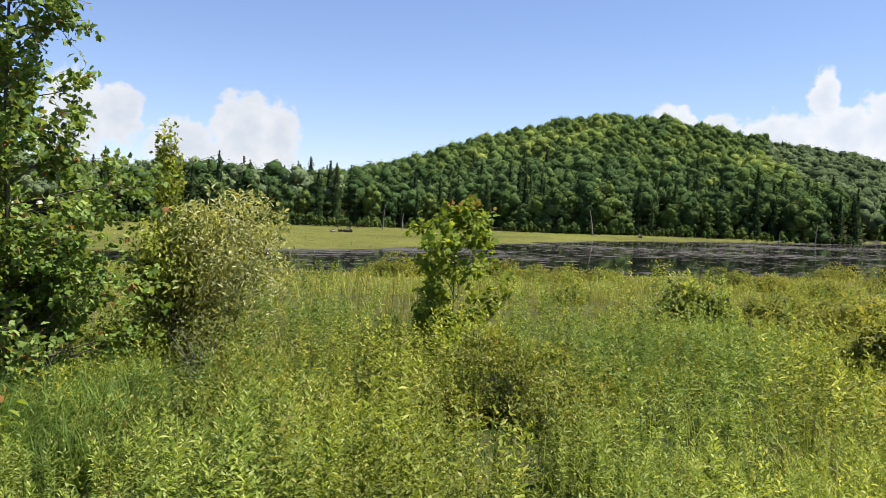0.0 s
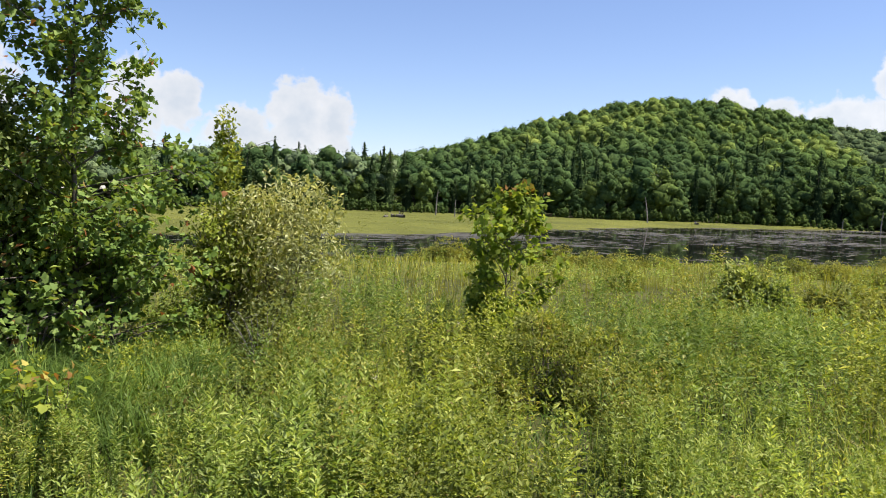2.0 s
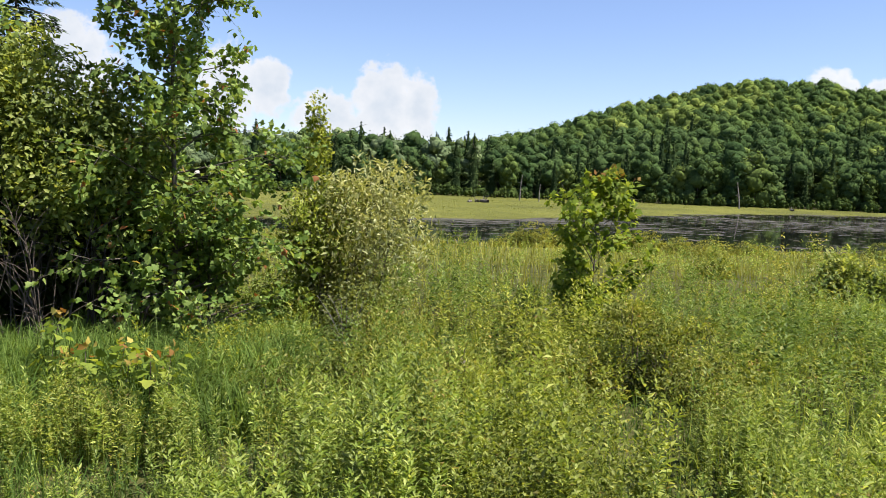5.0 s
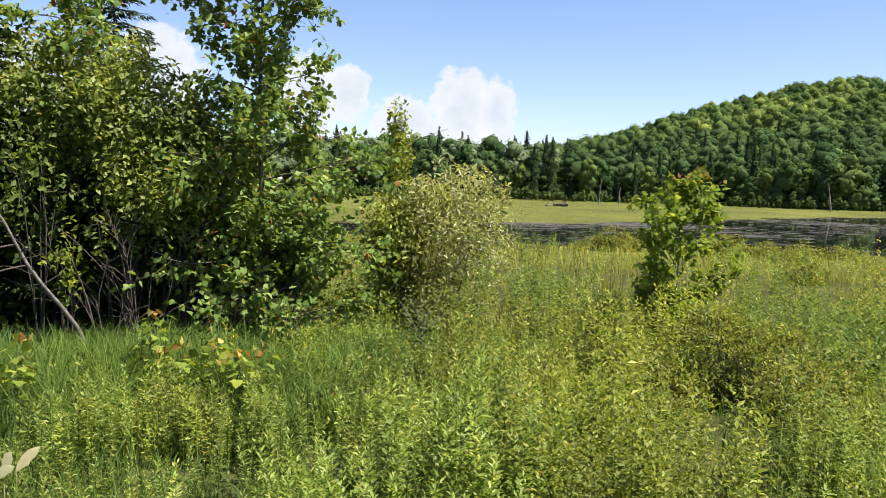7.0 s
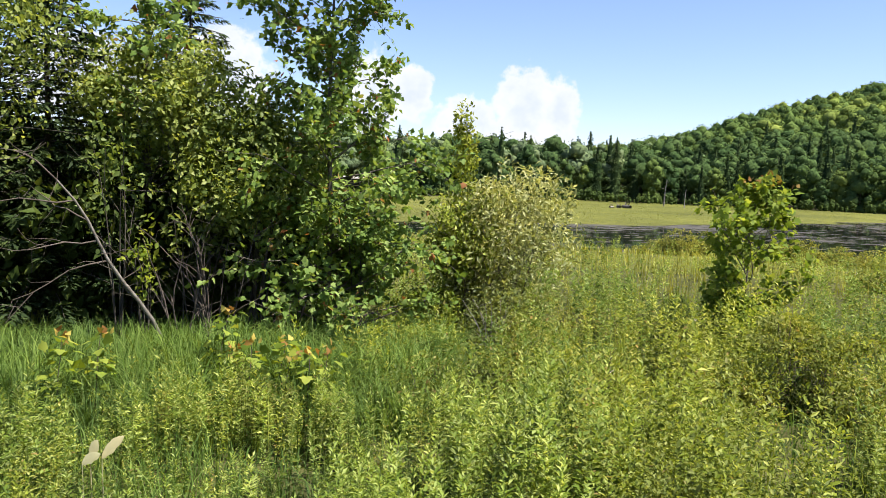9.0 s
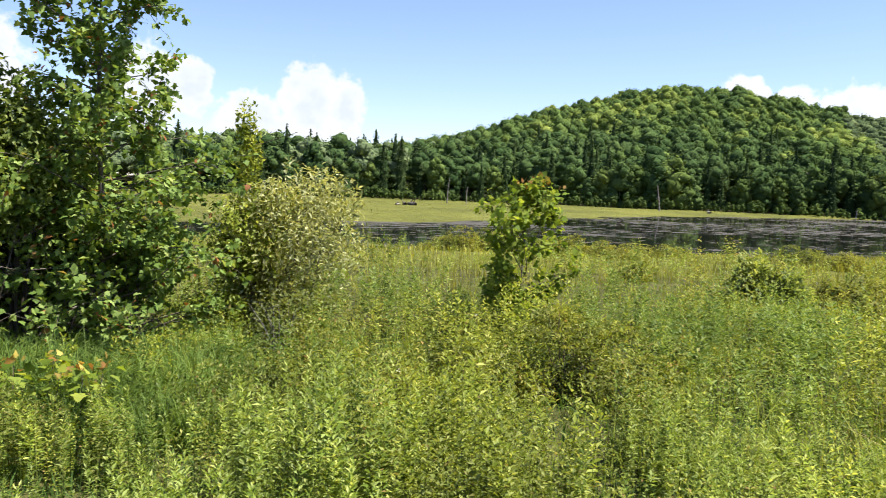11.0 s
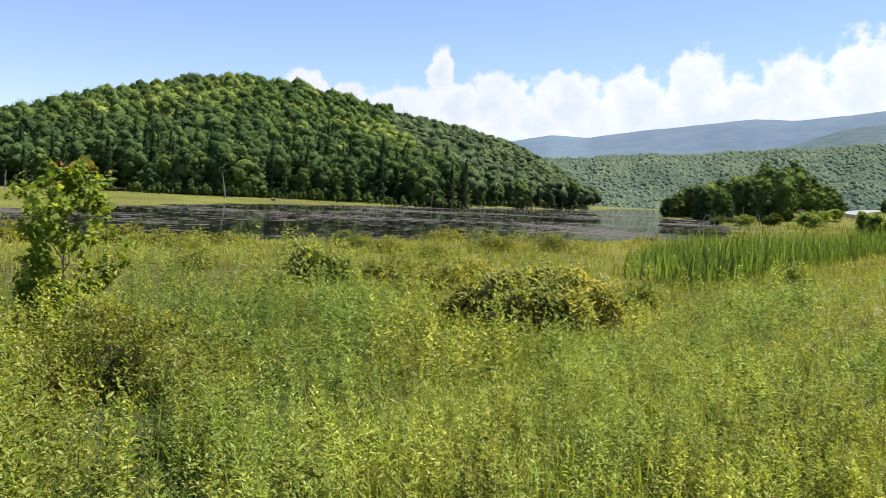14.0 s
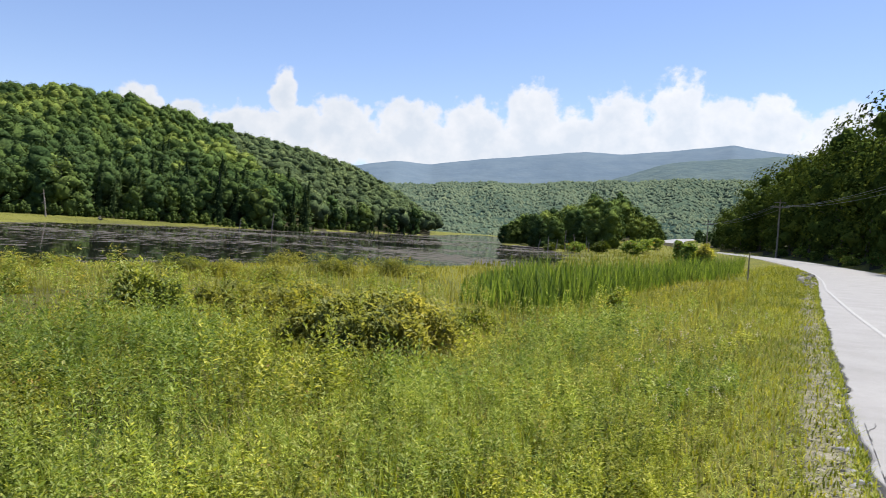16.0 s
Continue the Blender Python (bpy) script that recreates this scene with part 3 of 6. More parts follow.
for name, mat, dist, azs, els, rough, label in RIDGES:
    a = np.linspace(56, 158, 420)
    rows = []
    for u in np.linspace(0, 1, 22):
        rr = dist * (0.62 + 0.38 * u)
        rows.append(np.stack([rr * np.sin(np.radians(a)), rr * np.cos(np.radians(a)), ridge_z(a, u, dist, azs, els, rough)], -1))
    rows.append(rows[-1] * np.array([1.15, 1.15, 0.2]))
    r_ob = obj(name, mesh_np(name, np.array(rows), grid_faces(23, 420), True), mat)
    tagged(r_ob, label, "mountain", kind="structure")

# road: pavement with a broken edge, painted line, gravel shoulder
rs = np.concatenate([np.arange(-70, 40, 0.22), np.arange(40, 480, 2.0)])


def edge_at(s, off):
    x, y = np.interp(s, EDGE_S, EDGE[:, 0]), np.interp(s, EDGE_S, EDGE[:, 1])
    tx, ty = np.interp(s, EDGE_S, EDGE_T[:, 0]), np.interp(s, EDGE_S, EDGE_T[:, 1])
    return x - ty * off, y + tx * off


def strip(name, s, offs, lift, mat, drop=None):
    rows = []
    for j, o in enumerate(offs):
        x, y = edge_at(s, o)
        z = road_z(s) + lift - (drop[j] if drop is not None else 0)
        rows.append(np.stack([x, y, z + 0 * x], -1))
    return obj(name, mesh_np(name, np.stack(rows, 1), grid_faces(len(s), len(offs)), True), mat)


jag = rng.normal(0, 0.022, len(rs)) + 0.035 * np.sin(rs * 0.9) + 0.015 * np.sin(rs * 3.3)
jag = np.where(rs < 40, jag, 0)
road = strip("road", rs, [jag + 0.03, jag + 0.01, jag - 0.03, -0.6 + 0 * rs, -ROAD_W / 2 + 0 * rs, -ROAD_W + 0.1 + 0 * rs, -ROAD_W + 0 * rs], 0.0, "asphalt", [0.04, 0.02, 0.0, 0.0, -0.08, 0.0, 0.09])
road.data.polygons.foreach_set("use_smooth", np.zeros(len(road.data.polygons), bool))
tagged(road, "pale sun-bleached asphalt road with a crumbling edge", "road", kind="structure")
line_off = np.interp(rs, [-70, 17, 26, 43, 60, 480], [-1.25, -1.2, -0.85, -0.35, -0.3, -0.3])
line_s = rs[rs > -40]
lo = line_off[rs > -40]
line = strip("road_line", line_s, [lo + 0.055 + 0.008 * np.sin(line_s * 9), lo - 0.055 + 0.008 * np.sin(line_s * 7 + 1)], 0.016, "paint")
tagged(line, "worn white painted edge line on the asphalt", "road marking", kind="structure")
sh_s = np.arange(-60, 130, 0.4)
sh = strip("shoulder", sh_s, [0.62 + 0.14 * np.sin(sh_s * 0.9) + 0.1 * np.sin(sh_s * 2.3), 0.42 + 0 * sh_s, 0.2 + 0 * sh_s, -0.05 + 0 * sh_s], -0.034, "shoulder_soil", [0.03, 0.01, 0.008, 0.02])
tagged(sh, "gravel road shoulder with weeds growing through it", "road shoulder", kind="structure")

# ---- growing things: builders ----


def unit(v):
    return v / np.maximum(np.linalg.norm(v, axis=-1, keepdims=True), 1e-9)


def rand_unit(n, up=0.0):
    v = rng.normal(size=(n, 3))
    v[:, 2] += up
    return unit(v)


MAPLE = np.array([(0, 0), (0.30, 0.04), (0.34, 0.24), (0.56, 0.42), (0.30, 0.54), (0.24, 0.74), (0, 1.0), (-0.24, 0.74), (-0.30, 0.54), (-0.56, 0.42), (-0.34, 0.24), (-0.30, 0.04)])


def leaves(c, axis, normal, length, width, fold=0.18, shape="leaf"):
    """Verts and faces of many leaves. shape: leaf (folded blade of two facets), maple (lobed), card (spray of leaflets)."""
    n = len(c)
    axis = unit(axis)
    side = unit(np.cross(axis, normal))
    nor = np.cross(side, axis)
    L, W = np.broadcast_to(length, (n,))[:, None], np.broadcast_to(width, (n,))[:, None]
    if shape == "maple":
        v = c[:, None] + axis[:, None] * (MAPLE[None, :, 1:] * L[:, None]) + side[:, None] * (MAPLE[None, :, :1] * W[:, None]) \
            + nor[:, None] * ((np.abs(MAPLE[None, :, :1]) * 0.5 - 0.35 * MAPLE[None, :, 1:] ** 2) * fold * 2 * W[:, None])
        k = np.arange(n)[:, None] * 12
        q = [np.concatenate([[0, 1, 2, 10], [2, 3, 4, 10], [4, 8, 9, 10], [4, 5, 7, 8]]).reshape(4, 4), np.array([[0, 10, 11], [5, 6, 7]])]
        return v.reshape(-1, 3), [(k[:, None] + q[0][None]).reshape(-1, 4), (k[:, None] + q[1][None]).reshape(-1, 3)]
    if shape == "card":
        v = np.stack([c - axis * L * 0.5 - side * W * 0.25, c - side * W * 0.5 + axis * L * 0.1 + nor * W * fold, c + axis * L * 0.5, c + side * W * 0.5 + axis * L * 0.05 + nor * W * fold], 1)
        k = np.arange(n)[:, None] * 4
        return v.reshape(-1, 3), [k + np.array([[0, 1, 2, 3]])]
    if shape == "tri":
        v = np.stack([c - axis * L * 0.5 - side * W * 0.5, c - axis * L * 0.42 + side * W * 0.5, c + axis * L * 0.5], 1)
        return v.reshape(-1, 3), [np.arange(n)[:, None] * 3 + np.array([[0, 1, 2]])]
    if shape == "stalk":
        v = np.stack([c - side * W * 0.5, c + side * W * 0.5, c + axis * L], 1)
        return v.reshape(-1, 3), [np.arange(n)[:, None] * 3 + np.array([[0, 1, 2]])]
    if shape == "lance":
        v = np.stack([c + axis * L * 0.3 - side * W * 0.5, c + axis * L * 0.3 + side * W * 0.5 - axis * L * 0.2, c + axis * L - nor * L * 0.15], 1)
        return v.reshape(-1, 3), [np.arange(n)[:, None] * 3 + np.array([[0, 1, 2]])]
    v = np.stack([c, c + axis * L * 0.45 + side * W * 0.5 + nor * W * fold, c + axis * L - nor * L * 0.12, c + axis * L * 0.45 - side * W * 0.5 + nor * W * fold], 1)
    k = np.arange(n)[:, None] * 4
    return v.reshape(-1, 3), [np.concatenate([k + np.array([[0, 1, 2]]), k + np.array([[0, 2, 3]])])]


def tube(points, radii, sides=6):
    """A tapered round stem along points."""
    p = np.array(points, float)
    t = unit(np.gradient(p, axis=0))
    ref = np.where(np.abs(t[:, 2:3]) > 0.9, np.array([[1.0, 0, 0]]), np.array([[0, 0, 1.0]]))
    a = unit(np.cross(t, ref))
    b = np.cross(t, a)
    ang = np.linspace(0, 2 * math.pi, sides, endpoint=False)
    r = np.broadcast_to(radii, (len(p),))
    v = p[:, None] + (a[:, None] * np.cos(ang)[None, :, None] + b[:, None] * np.sin(ang)[None, :, None]) * r[:, None, None]
    return v.reshape(-1, 3), [grid_faces(len(p), sides, True)]


def join(parts):
    """Joins (verts, faces) pairs."""
    vs, f3, f4, k = [], [], [], 0
    for v, fs in parts:
        vs.append(v)
        for f in fs:
            (f3 if f.shape[1] == 3 else f4).append(f + k)
        k += len(v)
    return np.concatenate(vs), [np.concatenate(f) for f in (f3, f4) if f]


def bent(start, way, length, n=5, droop=0.0, wob=0.08):
    """A crooked line of n points."""
    way = unit(np.array(way, float))
    pts = [np.array(start, float)]
    for i in range(n - 1):
        way = unit(way + rng.normal(0, wob, 3) + np.array([0, 0, -droop]))
        pts.append(pts[-1] + way * length / (n - 1))
    return np.array(pts)


def put(name, x, y, rz=0.0, label="", category="", group="", z=None):
    o = new(name)
    o.matrix_world = pose(x, y, float(height(x, y)) - 0.03 if z is None else z, 0, 0, rz)
    return tagged(o, label, category, group)


def polar(az, r):
    return r * math.sin(radians(az)), r * math.cos(radians(az))


def shrub(name, az, r, width, tall, n, leaf, mat, label, stems=9, stem_mat="twig", shape="leaf", ratio=0.45, low=0.12, lobes=16, hollow=0.45, category="shrub", group="", upright=0.3, depth=None, dome=False):
    """A many-stemmed shrub: stems fanned from the root, a lumpy crown of leaves with gaps."""
    x, y = polar(az, r)
    root = put(name, x, y, 0, label, category, group)
    depth = depth or width
    half = np.array([width / 2, depth / 2, tall * (1 - low) / 2])
    mid = np.array([0, 0, tall * (low + (1 - low) / 2)])
    face = radians(-az)
    rot = np.array([[math.cos(face), -math.sin(face), 0], [math.sin(face), math.cos(face), 0], [0, 0, 1]])
    lc = rand_unit(lobes, 0.25) * (rng.uniform(0.35, 0.85, (lobes, 1)))
    lr = rng.uniform(0.26, 0.46, lobes)
    if dome:
        half[2], mid[2] = tall, 0.0
        lc[:, 2] = np.abs(lc[:, 2]) * 0.72
        lr *= 0.9
    pick = rng.integers(0, lobes, n)
    u = rand_unit(n, 0.15)
    rad = (hollow + (1 - hollow) * rng.random(n) ** 0.6)[:, None] if not dome else rng.uniform(0.8, 1.05, (n, 1))
    c = lc[pick] + u * rad * lr[pick][:, None]
    c = c * half + mid
    c[:, 2] = np.maximum(c[:, 2], 0.04 + rng.random(n) * 0.1)
    c = c @ rot.T
    axis = unit(unit(np.cross(u, rng.normal(size=(n, 3)))) + 0.35 * u + np.array([0, 0, upright]))
    nor = unit((0.5 if dome else 0.8) * u + np.array([0, 0, 1.2 if dome else 0.75]) + rng.normal(0, 0.45, (n, 3)))
    size = leaf * rng.uniform(0.65, 1.25, n)
    v, f = leaves(c, axis, nor, size, size * ratio, shape=shape)
    obj("foliage", mesh_np("foliage", v, f), mat, root)
    for i in range(stems):
        tip = (lc[i % lobes] * rng.uniform(0.8, 1.15)) * half + mid
        tip = rot @ tip
        base = rng.normal(0, 0.09 * width / 2, 3) * np.array([1, 1, 0]) + np.array([0, 0, -0.05])
        k = np.linspace(0, 1, 6)[:, None]
        line = base + (tip - base) * k + np.sin(k * math.pi) * rng.normal(0, 0.05 * width, 3) + np.array([0, 0, 1]) * np.sin(k * math.pi) * 0.1 * tall
        parts = [tube(line, np.linspace(0.004 + tall * 0.0035, 0.003, 6), 5)]
        for q in (2, 3, 4):
            parts.append(tube(bent(line[q], (line[q] - line[q - 1]) + rng.normal(0, 0.3, 3) * np.linalg.norm(line[q] - line[q - 1]) * 2, tall * 0.28, 4, 0, 0.15), np.linspace(0.006, 0.002, 4), 4))
        v, f = join(parts)
        obj("stem", mesh_np("stem", v, f, True), stem_mat, root)
    return root


def leafy_tree(name, az, r, tall, spread, n_limb, per_twig, leaf, mat, label, trunk_r=0.07, low=0.15, top_bias=1.0, lean=(0, 0), shape="maple", bark="bark", category="tree", twigs=5, envelope=None, tips=None, limb_up=0.55, leader=8):
    """A young tree: leader, limbs, twigs and leaves held along the twigs."""
    x, y = polar(az, r)
    root = put(name, x, y, 0, label, category)
    k = np.linspace(0, 1, 12)
    trunk = np.stack([lean[0] * k ** 1.4 + 0.05 * np.sin(k * 9), lean[1] * k ** 1.4 + 0.05 * np.cos(k * 7) - 0.05, k * tall - 0.05], 1)
    cs, axs = [], []
    v, f = tube(trunk, trunk_r * (1 - 0.88 * k), 8)
    stem = obj("trunk", mesh_np("trunk", v, f, True), bark, root)
    for i in range(n_limb):
        u = low + (1 - low) * ((i + rng.random()) / n_limb) ** 1.2
        at = np.array([np.interp(u, k, trunk[:, j]) for j in range(3)])
        ang = i * 2.4 + rng.normal(0, 0.4)
        reach = spread * (envelope(u) if envelope else (1 - u) ** 0.6 + 0.12) * rng.uniform(0.7, 1.15)
        way = np.array([math.cos(ang), math.sin(ang), limb_up + 0.5 * u + rng.normal(0, 0.15)])
        line = bent(at, way, reach, 6, 0.02, 0.14)
        wood = [tube(line, np.linspace(max(0.006, trunk_r * 0.35 * (1 - u) + 0.005), 0.003, 6), 5)]
        for j in range(twigs):
            w = rng.uniform(0.3, 1.0)
            p = np.array([np.interp(w, np.linspace(0, 1, 6), line[:, q]) for q in range(3)])
            tw = bent(p, unit(line[-1] - line[0]) + rng.normal(0, 0.55, 3), reach * rng.uniform(0.2, 0.4) + 0.12, 4, 0.04, 0.2)
            wood.append(tube(tw, np.linspace(0.0045, 0.002, 4), 3))
            for q in range(per_twig):
                e = rng.uniform(0.15, 1.05)
                b = np.array([np.interp(e, np.linspace(0, 1, 4), tw[:, m]) for m in range(3)])
                cs.append(b)
                axs.append(unit(tw[-1] - tw[0]) * 0.6 + rng.normal(0, 0.6, 3) + np.array([0, 0, -0.35]))
        v, f = join(wood)
        obj("limb", mesh_np("limb", v, f, True), bark, stem)
    # leaves on the leader
    for q in range(n_limb * leader):
        u = rng.uniform(low + 0.35, 1.0)
        cs.append(np.array([np.interp(u, k, trunk[:, m]) for m in range(3)]) + rng.normal(0, 0.08 * spread, 3))
        axs.append(rng.normal(0, 1, 3))
    cs, axs = np.array(cs), np.array(axs)
    cs = cs + rng.normal(0, 0.05, cs.shape)
    nor = rand_unit(len(cs), 1.6)
    size = leaf * rng.uniform(0.6, 1.2, len(cs))
    v, f = leaves(cs, axs, nor, size, size * (0.95 if shape == "maple" else 0.55), 0.2, shape)
    obj("crown", mesh_np("crown", v, f), mat, root)
    if tips:
        hi = np.argsort(cs[:, 2] + rng.normal(0, 0.25, len(cs)))[-tips:]
        v, f = leaves(cs[hi] + np.array([0, 0, 0.08]), rand_unit(tips, 0.4), rand_unit(tips, 1.0), size[hi] * 0.8, size[hi] * 0.7, 0.2, shape)
        obj("young_leaves", mesh_np("young_leaves", v, f), "red_tips", root, "reddish young leaves")
    return root


OCT_V = np.array([(1, 0, 0), (-1, 0, 0), (0, 1, 0), (0, -1, 0), (0, 0, 1), (0, 0, -1)], float)
OCT_F = np.array([(0, 2, 4), (2, 1, 4), (1, 3, 4), (3, 0, 4), (2, 0, 5), (1, 2, 5), (3, 1, 5), (0, 3, 5)])


def finer(v, f):
    """A rounder ball: each facet split in four."""
    v, mids, out = [tuple(p) for p in v], {}, []

    def mid(a, b):
        key = (min(a, b), max(a, b))
        if key not in mids:
            mids[key] = len(v)
            v.append(tuple(unit(np.array(v[a]) + np.array(v[b]))))
        return mids[key]
    for a, b, c in f:
        ab, bc, ca = mid(a, b), mid(b, c), mid(c, a)
        out += [(a, ab, ca), (ab, b, bc), (ca, bc, c), (ab, bc, ca)]
    return np.array(v), np.array(out)


BALL_V, BALL_F = finer(OCT_V, OCT_F)


def wood_tree_arrays(kind, tall, n, card, skirt=0.3, solid=0.95, lobes=12, wide=1.0):
    """Crown of one woodland tree standing at the origin: sprays of leaves over rounded boughs."""
    if kind == "conifer":
        h = rng.random(n) ** 0.8
        ang = rng.random(n) * 2 * math.pi
        tier = 0.75 + 0.35 * np.sin(h * 42 + rng.random() * 6)
        rad = (1 - h) ** 0.8 * tall * 0.25 * tier * np.sqrt(rng.uniform(0.25, 1, n)) + 0.08
        c = np.stack([rad * np.cos(ang), rad * np.sin(ang), tall * (0.06 + 0.94 * h)], 1)
        axis = np.stack([np.cos(ang), np.sin(ang), rng.normal(-0.35, 0.2, n)], 1)
        nor = rand_unit(n, 1.5)
        size = card * rng.uniform(0.7, 1.3, n) * (0.5 + 0.6 * (1 - h))
        hh = np.linspace(0.05, 1.0, 7)
        core = tube(np.stack([0 * hh, 0 * hh, hh * tall], 1), (1 - hh) ** 0.85 * tall * 0.25 * 0.5 * rng.uniform(0.75, 1.15, 7) + 0.02, 7)
        return c, axis, nor, size, size * 0.55, core
    w = tall * rng.uniform(0.28, 0.35) * (1 + 0.4 * skirt) * wide
    zl = skirt + (0.80 - skirt) * (np.arange(lobes) + rng.random(lobes)) / lobes
    prof = np.sqrt(np.maximum(0.05, 1 - ((zl - 0.45) / 0.52) ** 2))
    la = np.arange(lobes) * 2.4 + rng.normal(0, 0.5, lobes)
    rl = prof * rng.uniform(0.35, 0.68, lobes)
    lc = np.stack([rl * np.cos(la) * w, rl * np.sin(la) * w, zl * tall], 1)
    lr = rng.uniform(0.34, 0.56, lobes) * w * np.clip(prof + 0.2, 0, 1)
    lc = np.concatenate([lc, [(0, 0, tall * 0.84), (0, 0, tall * max(0.5, skirt + 0.12))]])
    lr = np.concatenate([lr, [w * 0.42, w * 0.78]])
    k = 3 * n
    pick = rng.choice(len(lr), k, p=lr ** 2 / (lr ** 2).sum())
    u = rand_unit(k, 0.25)
    c = lc[pick] + u * (lr[pick] * (0.88 + 0.34 * rng.random(k) ** 1.4))[:, None]
    near = np.linalg.norm(c[:, None] - lc[None], axis=2) / lr[None]
    near[np.arange(k), pick] = 9
    free = np.argsort(near.min(1) < 0.9, kind="stable")[:n]
    c, u = c[free], u[free]
    axis = np.cross(u, rng.normal(size=(n, 3))) + np.array([0, 0, -0.2])
    nor = unit(u + rng.normal(0, 0.38, (n, 3)) + np.array([0, 0, 0.2]))
    size = card * rng.uniform(0.55, 1.4, n)
    core = join([(lc[i] + BALL_V * np.array([1, 1, 0.88]) * lr[i] * solid * (1 + rng.normal(0, 0.2, (len(BALL_V), 1))), [BALL_F]) for i in range(len(lr))])
    return c, axis, nor, size, size * 0.8, core


def wood_tree(kind, tall, n, card, name="tree", label="", category="tree", mat="wood_leaves", solid=0.85, lobes=15, skirt=0.04):
    """A woodland tree as a thing: trunk with limbs and a crown."""
    root = tagged(new(name), label, category)
    c, a, nn, l, w, core = wood_tree_arrays(kind, tall, n, card, skirt, solid, lobes)
    v, f = join([leaves(c, a, nn, l, w, 0.15, "tri"), core])
    obj("crown", mesh_np("crown", v, f, True), "wood_needles" if kind == "conifer" else mat, root)
    line = bent((0, 0, -0.4), (0, 0, 1), tall * 0.95, 8, 0, 0.03)
    parts = [tube(line, np.linspace(0.013 * tall, 0.03, 8), 6)]
    for i in range(6):
        q = 2 + i % 5
        parts.append(tube(bent(line[q], (math.cos(i * 2.4), math.sin(i * 2.4), 0.5 if kind != "conifer" else -0.1), tall * (0.2 if kind != "conifer" else 0.11), 4, 0, 0.1), np.linspace(0.05, 0.015, 4), 4))
    v, f = join(parts)
    obj("trunk", mesh_np("trunk", v, f, True), "bark", root)
    return root


def wood_mass(name, xs, ys, mat, talls, n, card, mat_kind, label, solid=0.9, lobes=8, skirt=0.36, wide=1.0):
    """Many trees that nobody could count, in one mesh."""
    bank = [wood_tree_arrays(mat_kind, 12.0, n, card, skirt, solid, lobes, wide) for _ in range(7)]
    zs = height(xs, ys)
    parts = []
    for b, (c, a, nn, l, w, core) in enumerate(bank):
        sel = np.arange(len(xs)) % 7 == b
        m = sel.sum()
        if not m:
            continue
        ang = rng.random(m) * 2 * math.pi
        ca, sa = np.cos(ang)[:, None], np.sin(ang)[:, None]

        def spin(p):
            return np.stack([p[None, :, 0] * ca - p[None, :, 1] * sa, p[None, :, 0] * sa + p[None, :, 1] * ca, np.broadcast_to(p[None, :, 2], (m, len(p)))], -1)
        sc = (talls[sel] / 12.0)[:, None, None] * (np.array([1, 1, 0]) * rng.uniform(0.76, 1.12, (m, 1, 1)) + np.array([0, 0, 1]))
        pos = spin(c) * sc + np.stack([xs[sel], ys[sel], zs[sel]], -1)[:, None]
        k = np.broadcast_to(sc[..., 2], (m, len(c))).ravel()
        parts.append(leaves(pos.reshape(-1, 3), spin(a).reshape(-1, 3), spin(nn).reshape(-1, 3), np.tile(l, m) * k, np.tile(w, m) * k, 0.15, "tri"))
        pos = spin(core[0]) * sc + np.stack([xs[sel], ys[sel], zs[sel]], -1)[:, None]
        step = (np.arange(m) * len(core[0]))[:, None, None]
        parts.append((pos.reshape(-1, 3), [(q[None] + step).reshape(-1, q.shape[1]) for q in core[1]]))
    v, f = join(parts)
    o = obj(name, mesh_np(name, v, f, True), mat)
    return tagged(o, label, "woodland", kind="stuff")


def herb_bank(count, n, leaf, bushy):
    """Plants one metre tall: leaves up the stem, crowding into a tuft at its tip."""
    out = []
    for _ in range(count):
        h = np.sort(1 - rng.random(n) ** 0.95 * 0.82)
        ang = np.arange(n) * 2.4 + rng.normal(0, 0.3, n)
        lean = rng.normal(0, 0.08, 2)
        c = np.stack([lean[0] * h ** 2 + np.cos(ang) * 0.01, lean[1] * h ** 2 + np.sin(ang) * 0.01, h], 1)
        if bushy:
            br = rng.random(n) * bushy * (0.4 + 0.6 * np.sin(h * math.pi))
            c[:, 0] += np.cos(ang * 0.37) * br
            c[:, 1] += np.sin(ang * 0.37) * br
        axis = np.stack([np.cos(ang), np.sin(ang), 0.15 + 1.3 * h ** 3 + rng.normal(0, 0.22, n)], 1)
        nor = np.stack([-0.3 * np.cos(ang), -0.3 * np.sin(ang), np.ones(n)], 1) + rng.normal(0, 0.3, (n, 3))
        size = leaf * (0.6 + 0.55 * np.sin(np.clip(h * 1.02, 0, 1) * math.pi) ** 0.7) * rng.uniform(0.75, 1.25, n)
        out.append((c, axis, nor, size))
    return out


